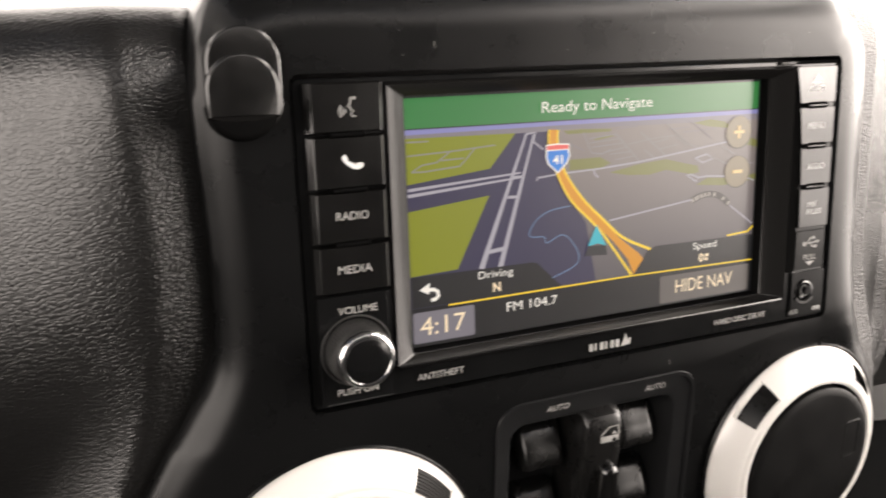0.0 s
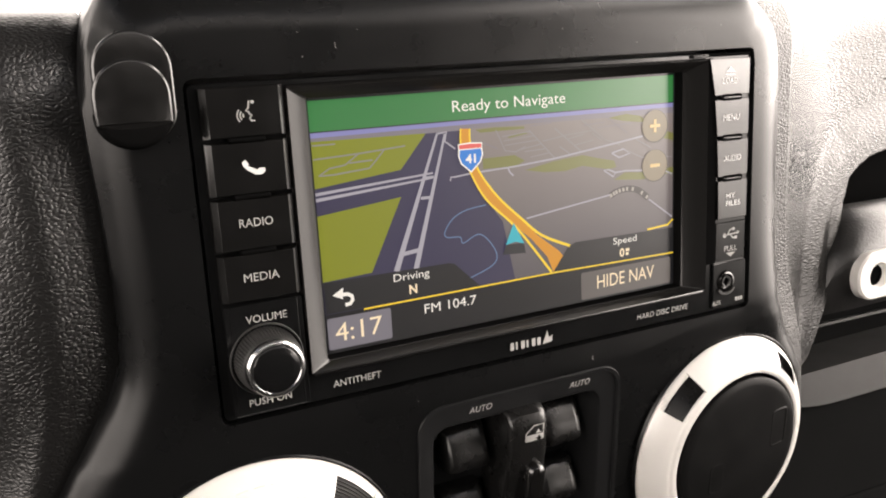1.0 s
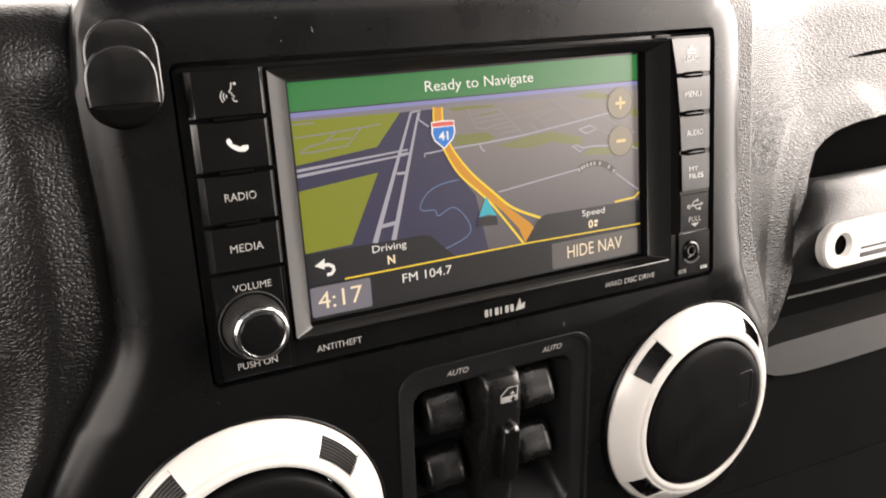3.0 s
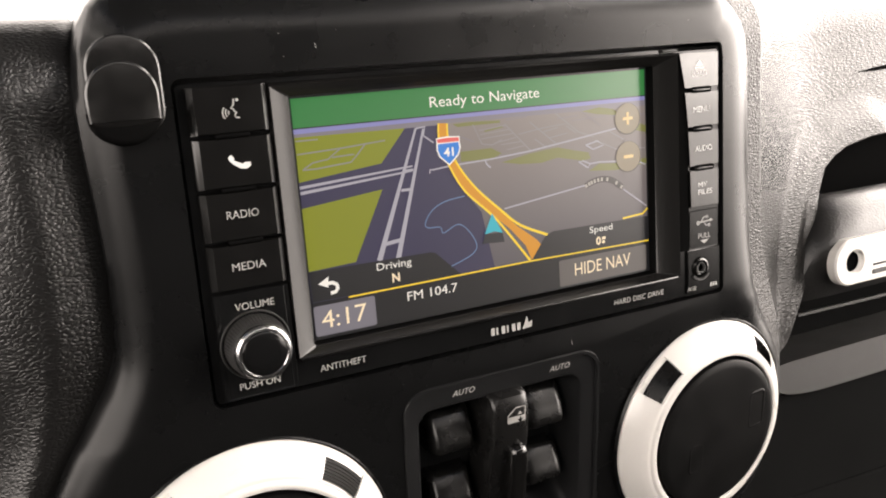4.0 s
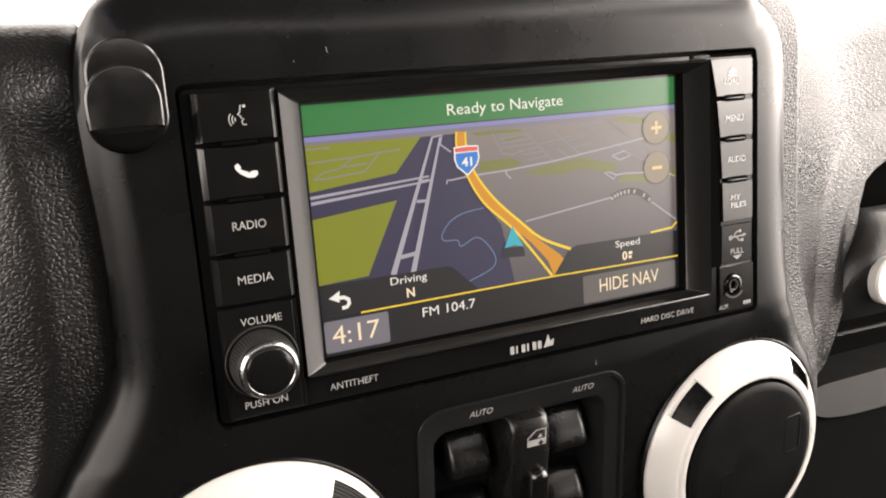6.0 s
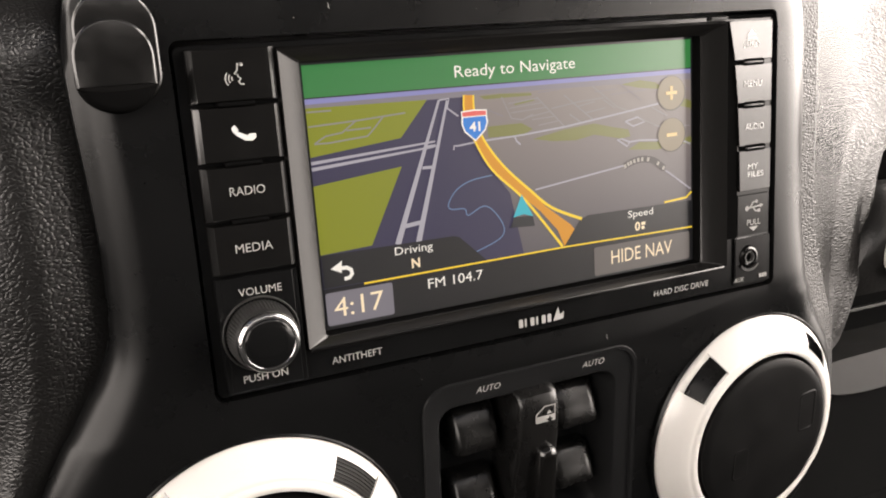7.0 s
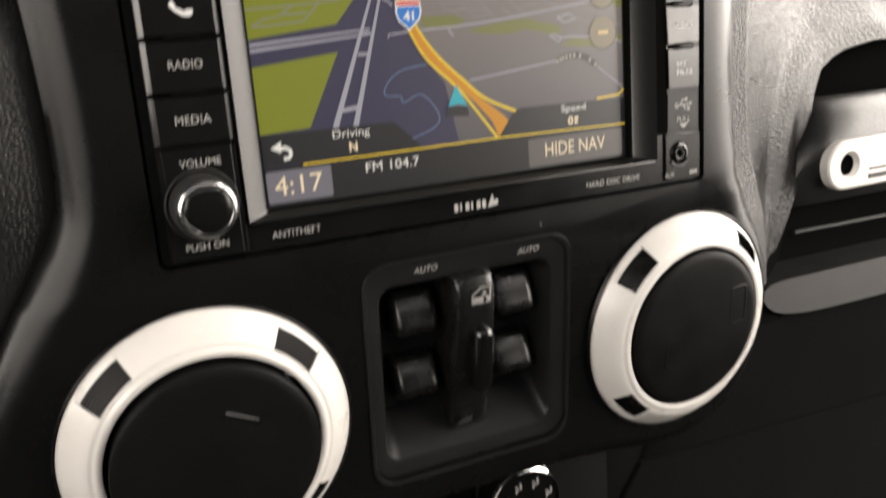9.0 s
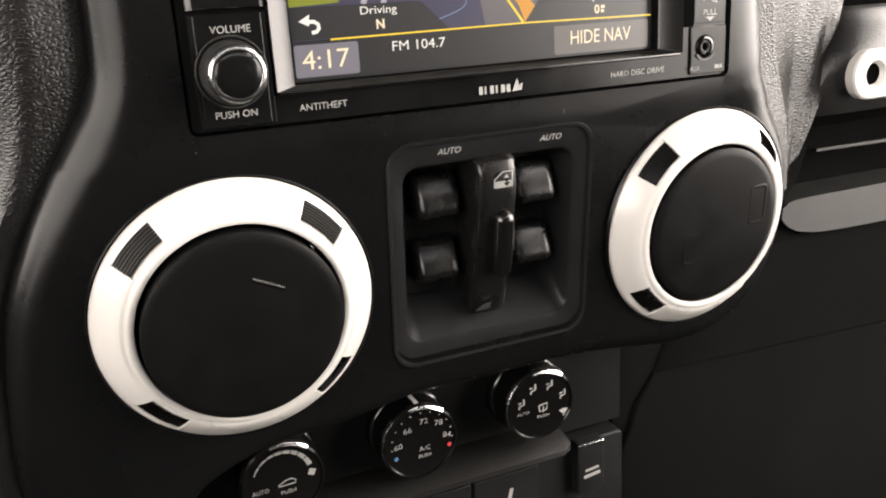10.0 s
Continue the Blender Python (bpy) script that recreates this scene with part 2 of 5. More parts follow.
def stack(loops, first=True, last=True, closed=True):
    """Skin over rings of equally many points."""
    bm = bmesh.new()
    rings = [[bm.verts.new(p) for p in ring] for ring in loops]
    n = len(rings[0])
    for a, b in zip(rings, rings[1:]):
        for i in range(n if closed else n - 1):
            j = (i + 1) % n
            bm.faces.new((a[i], a[j], b[j], b[i]))
    if first:
        bm.faces.new(rings[0])
    if last:
        bm.faces.new(rings[-1])
    return bm


def join(*bms):
    out = bmesh.new()
    for b in bms:
        me = bpy.data.meshes.new("joined")
        b.to_mesh(me)
        b.free()
        out.from_mesh(me)
        bpy.data.meshes.remove(me)
    return out


def rrect(x0, x1, z0, z1, r, n=5):
    """Outline of a rounded rectangle, anticlockwise as the driver sees it."""
    pts = []
    for cx, cz, a0 in ((x1 - r, z1 - r, 0), (x0 + r, z1 - r, 90), (x0 + r, z0 + r, 180), (x1 - r, z0 + r, 270)):
        for k in range(n + 1):
            a = radians(a0 + 90 * k / n)
            pts.append((cx + r * math.cos(a), cz + r * math.sin(a)))
    return pts


def circle(cx, cz, r, n=48, rz=None):
    return [(cx + r * math.cos(2 * math.pi * k / n), cz + (rz or r) * math.sin(2 * math.pi * k / n)) for k in range(n)]


def normals(pts):
    out = []
    n = len(pts)
    for i in range(n):
        (ax, az), (bx, bz) = pts[i - 1], pts[(i + 1) % n]
        tx, tz = bx - ax, bz - az
        l = math.hypot(tx, tz) or 1
        out.append((tz / l, -tx / l))
    return out


def grown(pts, d):
    return [(x + nx * d, z + nz * d) for (x, z), (nx, nz) in zip(pts, normals(pts))]


def ring(pts, y):
    return [(x, y, z) for x, z in pts]


def prism(pts, front, back, bevel=0.0005, steps=3):
    """A plate with this outline; its front edge is rounded."""
    loops = []
    for k in range(steps + 1):
        a = 0.5 * math.pi * k / steps
        loops.append(ring(grown(pts, -bevel * (1 - math.sin(a))), front + bevel * (1 - math.cos(a))))
    loops.append(ring(pts, back))
    return stack(loops)


def frame_plate(outer, inner, front, back, bevel=0.0005):
    """A plate with an opening right through it; both outlines have equally many points."""
    loops = [ring(inner, back), ring(inner, front + bevel), ring(grown(inner, bevel), front), ring(grown(outer, -bevel), front), ring(outer, front + bevel), ring(outer, back)]
    bm = stack(loops, False, False)
    return bm


def lathe(cx, cz, profile, n=56, caps=(False, False), start=0.0, stop=360.0):
    """Turned about an axis along y; profile of (radius, y)."""
    full = stop - start >= 359.9
    count = n if full else n + 1
    ang = [radians(start + (stop - start) * k / n) for k in range(count)]
    return stack([[(cx + r * math.cos(a), y, cz + r * math.sin(a)) for a in ang] for r, y in profile], caps[0], caps[1], full)


def flat(pts, y):
    bm = bmesh.new()
    f = bm.faces.new([bm.verts.new((x, y, z)) for x, z in pts])
    f.normal_update()
    if f.normal.y > 0:
        f.normal_flip()
    if len(pts) > 4:
        bmesh.ops.triangulate(bm, faces=bm.faces[:])
    return bm


def ribbon(pts, w, y, w1=None):
    """A drawn line of width w (w1 at its end) through these points."""
    n = len(pts)
    rows = []
    for i, (x, z) in enumerate(pts):
        ax, az = pts[max(0, i - 1)]
        bx, bz = pts[min(n - 1, i + 1)]
        l = math.hypot(bx - ax, bz - az) or 1
        nx, nz = -(bz - az) / l, (bx - ax) / l
        h = 0.5 * (w + ((w1 if w1 is not None else w) - w) * i / max(1, n - 1))
        rows.append([(x - nx * h, y, z - nz * h), (x + nx * h, y, z + nz * h)])
    return stack(rows, False, False, False)


def smooth_line(pts, per=6):
    """Catmull-Rom through the points."""
    out = []
    P = [pts[0]] + list(pts) + [pts[-1]]
    for i in range(1, len(P) - 2):
        for k in range(per):
            t = k / per
            out.append(tuple(0.5 * (2 * P[i][c] + (P[i + 1][c] - P[i - 1][c]) * t + (2 * P[i - 1][c] - 5 * P[i][c] + 4 * P[i + 1][c] - P[i + 2][c]) * t * t
                                    + (3 * P[i][c] - P[i - 1][c] - 3 * P[i + 1][c] + P[i + 2][c]) * t ** 3) for c in (0, 1)))
    out.append(tuple(pts[-1]))
    return out


def smooth_ring(pts, per=5):
    n = len(pts)
    out = []
    for i in range(n):
        a, b, c, d = (pts[(i + k - 1) % n] for k in range(4))
        for k in range(per):
            t = k / per
            out.append(tuple(0.5 * (2 * b[q] + (c[q] - a[q]) * t + (2 * a[q] - 5 * b[q] + 4 * c[q] - d[q]) * t * t + (3 * b[q] - a[q] - 3 * c[q] + d[q]) * t ** 3) for q in (0, 1)))
    return out


def lettering(text, x, z, wide, y, high=None, lean=0.0, turn=0.0, bold=0.0):
    """Flat letters whose box is centred at (x, z), so wide and, if given, so high."""
    cu = bpy.data.curves.new("letters", "FONT")
    cu.body = text
    cu.resolution_u = 3
    cu.shear = lean
    cu.offset = bold
    ob = new("letters", cu)
    bpy.context.view_layer.update()
    me = bpy.data.meshes.new_from_object(ob.evaluated_get(bpy.context.evaluated_depsgraph_get()))
    bm = bmesh.new()
    bm.from_mesh(me)
    bpy.data.objects.remove(ob)
    bpy.data.curves.remove(cu)
    bpy.data.meshes.remove(me)
    xs, ys = [v.co.x for v in bm.verts], [v.co.y for v in bm.verts]
    s = wide / (max(xs) - min(xs))
    sz = high / (max(ys) - min(ys)) if high else s
    mx, my = 0.5 * (max(xs) + min(xs)), 0.5 * (max(ys) + min(ys))
    c, q = math.cos(radians(turn)), math.sin(radians(turn))
    for v in bm.verts:
        u, w = (v.co.x - mx) * s, (v.co.y - my) * sz
        v.co = (x + u * c - w * q, y, z + u * q + w * c)
    return bm


def box(x0, x1, y0, y1, z0, z1, bevel=0.0, seg=2):
    bm = bmesh.new()
    bmesh.ops.create_cube(bm, size=1)
    for v in bm.verts:
        v.co = (x0 + (v.co.x + 0.5) * (x1 - x0), y0 + (v.co.y + 0.5) * (y1 - y0), z0 + (v.co.z + 0.5) * (z1 - z0))
    if bevel:
        bmesh.ops.bevel(bm, geom=bm.edges[:], offset=bevel, segments=seg, profile=0.5, affect="EDGES")
    return bm


def lerp(table, v):
    for (a, fa), (b, fb) in zip(table, table[1:]):
        if v <= b:
            return fa + (fb - fa) * max(0.0, (v - a)) / (b - a)
    return table[-1][1]


# ---- the cabin that closes the place ----
def wall(name, label, *boxes, material=None):
    return solo(name, join(*[box(*b, bevel=0.01) for b in boxes]), material or LINING, label, "cabin wall", "structure")


wall("floor", "dark carpeted cabin floor", (-0.72, 0.94, -2.45, 0.75, -0.93, -0.88), material=CARPET)
# The roof opening is added to let light in from above.
solo("ceiling", join(box(-0.72, 0.94, -2.45, -1.20, 0.56, 0.60, 0.01), box(-0.72, 0.94, 0.30, 0.52, 0.56, 0.60, 0.01), box(-0.72, -0.52, -1.20, 0.30, 0.56, 0.60, 0.01), box(0.74, 0.94, -1.20, 0.30, 0.56, 0.60, 0.01)), LINING, "unseen dark grey cabin roof with an opening added for light", "ceiling", "structure")
# Unseen walls: sills and openings are placed to aim and block light.
wall("wall_east", "unseen passenger side of the cabin, its openings placed for reflections",
     (0.86, 0.92, -2.40, 0.75, -0.88, -0.25), (0.86, 0.92, -2.40, 0.52, 0.51, 0.56), (0.86, 0.92, -2.40, -1.56, -0.25, 0.51), (0.86, 0.92, -1.56, -0.90, 0.06, 0.51), (0.86, 0.92, -1.56, -1.20, -0.25, -0.03))
wall("wall_west", "unseen driver side of the cabin, its openings placed for reflections",
     (-0.70, -0.64, -2.40, 0.75, -0.88, -0.07), (-0.70, -0.64, -2.40, -0.34, -0.07, -0.02), (-0.70, -0.64, -2.40, 0.52, 0.51, 0.56), (-0.70, -0.64, -0.24, -0.05, -0.07, 0.04), (-0.70, -0.64, -0.05, 0.75, -0.07, 0.015), (-0.70, -0.64, 0.44, 0.50, 0.015, 0.51), (-0.70, -0.64, -2.40, -1.25, -0.02, 0.51))
wall("wall_south", "unseen dark rear of the cabin with a low opening added for light",
     (-0.70, 0.92, -1.66, -1.60, -0.88, -0.05), (-0.70, 0.92, -1.66, -1.60, 0.06, 0.56), (-0.70, 0.58, -1.66, -1.60, -0.05, 0.06))
wall("wall_north", "bulkhead below the windscreen", (-0.70, 0.92, 0.70, 0.75, -0.88, 0.10))


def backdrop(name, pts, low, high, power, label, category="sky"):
    """A glowing sheet outside the openings: sky, or an unseen band added for reflections."""
    m = bpy.data.materials.new("backdrop_glow")
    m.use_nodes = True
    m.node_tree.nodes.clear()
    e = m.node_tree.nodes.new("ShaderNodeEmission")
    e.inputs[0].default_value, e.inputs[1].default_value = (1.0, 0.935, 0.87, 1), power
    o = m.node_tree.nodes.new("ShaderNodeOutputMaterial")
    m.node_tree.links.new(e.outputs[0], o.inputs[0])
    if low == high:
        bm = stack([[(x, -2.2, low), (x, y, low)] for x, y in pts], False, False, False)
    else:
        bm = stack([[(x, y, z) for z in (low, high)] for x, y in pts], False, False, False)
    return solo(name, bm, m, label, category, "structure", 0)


backdrop("backdrop_front", ((-1.3, 1.3), (-0.6, 1.6), (0.1, 1.7), (0.8, 1.65), (1.52, 1.6)), -0.3, 2.2, 4.5, "pale overcast sky beyond the windscreen")
backdrop("backdrop_passenger", ((1.5, 1.62), (1.5, -2.0)), 0.0, 1.6, 23.0, "bright overcast sky beyond the passenger window")
# Two glowing bands added below the sky so that low reflections grow darker.
backdrop("backdrop_low_glow", ((1.5, 1.62), (1.5, -2.0)), -0.30, 0.0, 8.0, "unseen glowing band below the passenger sky, added for reflections", "ground")
backdrop("backdrop_dim_glow", ((1.5, 1.62), (1.5, -2.0)), -1.2, -0.30, 2.0, "unseen dimmer glowing band, added to darken low reflections", "ground")
backdrop("backdrop_driver", ((-1.3, 1.3), (-1.3, -2.6)), -0.2, 1.4, 10.0, "overcast sky beyond the driver window")
# Unseen glow above the added roof opening.
backdrop("backdrop_top", ((-1.2, 1.0), (1.4, 1.0)), 1.9, 1.9, 0.15, "unseen dim glowing sheet above the added roof opening")
# Unseen glow that shines through the low slit in the rear wall.
backdrop("backdrop_rear", ((-1.3, -2.3), (1.5, -2.3)), -0.2, 1.4, 6.0, "unseen glowing sheet behind the added rear opening")

# ---- dashboard, driver's side ----
CREST = ((-0.40, -0.090), (-0.05, -0.074), (-0.015, -0.056), (-0.003, -0.051), (0.011, -0.0472), (0.028, -0.0443), (0.045, -0.0432), (0.060, -0.0432), (0.077, -0.0445), (0.090, -0.0462), (0.105, -0.0475), (0.130, -0.0535))


def driver_dash():
    """Padded dash face: a narrow return beside the centre panel, a soft crest, then a face that falls away to the driver."""
    us = [0, 0.25, 0.5, 0.75, 0.9, 1.0, 1.1, 1.25, 1.5, 1.8, 2.2, 2.8, 3.6, 5, 7, 10, 15, 25, 32]
    zs = [-0.34 + 0.02 * k for k in range(16)] + [-0.03 + 0.0065 * k for k in range(21)]
    rows = []
    for u in us:
        col = []
        for z in zs:
            xc = lerp(CREST, z)
            x0 = lerp(((-0.4, -0.075), (-0.08, -0.062), (-0.04, -0.053), (-0.02, -0.040), (0.0, -0.0300), (0.02, -0.0235), (0.2, -0.0225)), z)
            xc = min(xc, x0 - 0.014)
            x = x0 + (xc - x0) * min(u, 1.0) - 0.018 * max(0.0, u - 1.0)
            if u <= 1:
                y = 0.0182 - 0.0052 * u
            else:
                d = xc - x
                y = 0.013 + 0.78 * d * d / (d + 0.065) + (2.2 if z > 0.045 else 4.2) * (max(-0.03, z) - 0.045) ** 2 * min(1.0, d / 0.02)
            col.append((x, y + 0.004 * max(0.0, (0.02 - z) / 0.1), z))
        x, y, z = col[-1]
        for k in range(1, 9):
            a = radians(90 * k / 8)
            col.append((x, y + 0.024 * (1 - math.cos(a)), z + 0.024 * math.sin(a)))
        for dy, dz in ((0.04, 0.0265), (0.08, 0.033), (0.14, 0.043), (0.22, 0.053)):
            col.append((x, y + dy, z + dz))
        col.append((x, 0.60, z + 0.072))
        rows.append(col)
    return stack(rows, False, False, False)


ob = solo("dashboard_driver_side", driver_dash(), LEATHER, "black grained vinyl dashboard pad beside the centre panel", "dashboard", "structure", 60)
md = ob.modifiers.new("thick", "SOLIDIFY")
md.thickness, md.offset = 0.004, -1

# ---- dashboard, passenger's side ----
HEM = ((0.20, -0.062), (0.262, -0.062), (0.285, -0.056), (0.2975, -0.052), (0.305, -0.042), (0.3155, -0.026), (0.322, -0.016), (0.3266, -0.006), (0.332, 0.008), (0.338, 0.022), (0.3475, 0.0335), (0.360, 0.0385), (0.374, 0.0423), (0.4035, 0.0452), (0.9, 0.050))
HEM_LINE = smooth_line([(x, z) for x, z in HEM if x < 0.5], 16)


def dash_depth(x, z):
    """How far back the passenger's dash face lies."""
    f = max(0.0, min(1.0, (z + 0.05) / 0.16))
    k = 0.40 + 0.30 * f * f * (3 - 2 * f)
    if x < 0.2605:
        return 0.0150 + 0.214 * (x - 0.2488)
    d = x - 0.2605
    far = 0.5 * (d - 0.075 + math.sqrt((d - 0.075) ** 2 + 0.0012)) - 0.5 * (-0.075 + math.sqrt(0.075 ** 2 + 0.0012))
    return 0.0175 + k * d - 0.75 * k * far + 0.40 * (z - 0.082) ** 2 * min(1.0, d / 0.03)


# a rolled lip along the hem, a shallow valley behind it, then a broad fold
LIP = ((0.0, 0.0008), (0.0006, 0.0002), (0.0012, 0.0), (0.0042, 0.0), (0.006, 0.0005), (0.008, 0.0012), (0.010, 0.0018), (0.012, 0.0020), (0.015, 0.0017), (0.020, 0.0008), (0.026, 0.0003), (0.032, 0.0))


def swell(d, z):
    """How far the pad comes forward at a distance from its hem; the valley runs out towards the top of the bay."""
    f = max(0.0, min(1.0, (d - 0.015) / 0.025))
    return -0.0046 * (1 - f * f * (3 - 2 * f)) + lerp(LIP, d) * lerp(((-0.06, 0.2), (-0.015, 0.4), (0.0, 1.0), (0.012, 0.9), (0.026, 0.0), (0.2, 0.0)), z)


def bay_depth(x, z):
    """The pad swells out to meet the grab handle along its hem, in a soft fold."""
    d = min(math.hypot(x - a, 1.5 * (z - b)) for a, b in HEM_LINE)
    near = max(0.0, min(1.0, (x - 0.268) / 0.02))
    return dash_depth(x, z) + swell(d, z) * near * near * (3 - 2 * near)


def pad_columns(xs, deep):
    rows = []
    for x in xs:
        h = lerp(HEM, x)
        col = []
        zs = [h + 0.0015 + (0.108 - h - 0.0015) * (k / 63) ** 1.5 for k in range(64)]
        flares = [lerp(((-0.06, 0.0255), (-0.041, 0.0245), (-0.026, 0.0205), (-0.014, 0.0140), (0.001, 0.0058), (0.014, 0.0016), (0.03, 0.0), (0.2, 0.0)), z) * max(0.0, 1 - (x - 0.238) / 0.05) for z in zs]
        y0 = deep(x, zs[0])
        for dy, dz in ((0.055, 0.0002), (0.022, 0.0001), (0.008, 0.0001), (0.0022, 0.0003), (0.0006, 0.0008)):
            col.append((x + flares[0], y0 + dy, h + dz))
        for z, fl in zip(zs, flares):
            col.append((x + fl, deep(x, z), z))
        _, y, z = col[-1]
        for k in range(1, 9):
            a = radians(90 * k / 8)
            col.append((x, y + 0.03 * (1 - math.cos(a)), z + 0.026 * math.sin(a)))
        for dy, dz in ((0.05, 0.0285), (0.09, 0.034), (0.15, 0.044), (0.22, 0.054)):
            col.append((x, y + dy, z + dz))
        col.append((x, max(0.60, y + 0.25), z + 0.076))
        rows.append(col)
    return stack(rows, False, False, False)


pad_xs = [0.2592, 0.2600, 0.2606, 0.2630, 0.2665, 0.2720] + [0.2750 + 0.0009 * k for k in range(110)] + [0.3740 + 0.003 * k for k in range(16)] + [0.43, 0.45, 0.5, 0.56, 0.64, 0.74, 0.85]
for name, bm, material, label in (
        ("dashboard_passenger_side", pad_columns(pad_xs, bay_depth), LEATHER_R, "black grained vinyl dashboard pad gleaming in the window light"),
        ("dashboard_edge_strip", pad_columns([0.2380, 0.2420, 0.2430, 0.2445, 0.2460, 0.2490, 0.2520, 0.2550, 0.2580, 0.2592, 0.2598], lambda x, z: dash_depth(x, z) - 0.0004), STRIP, "narrow pebbled vinyl edge strip between dash pad and centre panel")):
    ob = solo(name, bm, material, label, "dashboard", "structure", 60)
    md = ob.modifiers.new("thick", "SOLIDIFY")
    md.thickness, md.offset = 0.004, -1

seam = [(0.4040 + 0.012 * k, 0.0835 + 0.0004 * k) for k in range(18)]
solo("dashboard_seam", stack([[(x, bay_depth(x, z + w) - 0.0004, z + w) for w in (-0.0012 * min(1.0, 0.15 + 0.4 * k), 0.0012 * min(1.0, 0.15 + 0.4 * k))] for k, (x, z) in enumerate(seam)], False, False, False), BLACK, "thin dark seam in the vinyl dash pad", "dashboard", "structure")
solo("dashboard_core", join(box(-0.62, 0.84, 0.20, 0.58, -0.40, 0.085), box(0.30, 0.84, 0.16, 0.20, -0.40, 0.05), box(0.81, 0.84, 0.07, 0.16, -0.06, 0.06), box(0.34, 0.80, 0.090, 0.16, -0.05, 0.05), box(-0.006, 0.206, 0.044, 0.60, -0.10, 0.133), box(-0.0215, 0.2205, 0.030, 0.20, -0.10, 0.118), box(-0.62, 0.84, 0.12, 0.2, -0.6, -0.2)), BLACK, "black body of the dashboard behind its pads", "dashboard", "structure")

# ---- grab handle bay ----
def grab_handle():
    h = thing("grab_handle", (0.47, 0.06, -0.03), "black moulded passenger grab handle with a white trim plate", "grab handle")
    prof = [(0.066, -0.036), (0.058, -0.036), (0.048, -0.034), (0.0400, -0.033), (0.0365, -0.027), (0.0335, -0.018), (0.0316, -0.009), (0.0312, -0.003), (0.0325, 0.002), (0.0350, 0.008), (0.0395, 0.0135), (0.046, 0.0183), (0.053, 0.0205), (0.058, 0.0195), (0.062, 0.0160), (0.064, 0.0), (0.066, -0.03)]
    xs = [0.0, 0.004, 0.012, 0.03, 0.08, 0.16, 0.34]
    rows = []
    for k, dx in enumerate(xs):
        rows.append([(lerp(((-0.04, 0.305), (-0.02, 0.309), (0.0, 0.319), (0.015, 0.333), (0.03, 0.348)), z) + dx, y + (0.012, 0.005, 0.001, 0, 0, 0, 0)[k], z) for y, z in prof])
    part("handle_body", stack(rows, True, True, False), HANDLE, h)
    zc, xh = -0.0125, 0.3402
    out = [(0.462 + 0.010 * math.cos(radians(a)), zc + (0.0025 if a >= 0 else -0.0025) + 0.010 * math.sin(radians(a))) for a in range(-90, 91, 15)]
    out += [(0.3365 + 0.0115 * math.cos(radians(a)), zc + 0.0125 * math.sin(radians(a))) for a in range(90, 271, 12)]
    inn = [(xh + 0.0062 * math.cos(2 * math.pi * k / len(out) + 1.55 * math.pi), zc + 0.0062 * math.sin(2 * math.pi * k / len(out) + 1.55 * math.pi)) for k in range(len(out))]
    plate = part("trim_plate", frame_plate(out, inn, 0.0275, 0.0330, 0.0010), WHITE, h, "glossy white trim plate with a screw hole")
    part("screw_well", stack([[(xh - sh + r * math.cos(2 * math.pi * k / 32), y, zc + r * math.sin(2 * math.pi * k / 32)) for k in range(32)] for r, y, sh in ((0.0063, 0.0280, 0.0), (0.0061, 0.0288, 0.0002), (0.0054, 0.0296, 0.0007))], False, False), WHITE, plate)
    # Shallow black cup stands for the shade deep in the hole.
    part("screw_hole", stack([[(xh - 0.0007 + r * math.cos(2 * math.pi * k / 32), y, zc + r * math.sin(2 * math.pi * k / 32)) for k in range(32)] for r, y in ((0.0054, 0.0295), (0.0050, 0.0306), (0.0020, 0.0312))], False, True), BLACK, plate)
    part("slot", prism(rrect(0.3540, 0.452, zc - 0.0042, zc - 0.0030, 0.0004), 0.0271, 0.0282, 0.0002), DEEP, plate, "thin dark line")
    part("slot", prism(rrect(0.3535, 0.452, zc - 0.0088, zc - 0.0062, 0.0006), 0.0271, 0.0282, 0.0002), GREYP, plate, "broad grey line")


grab_handle()


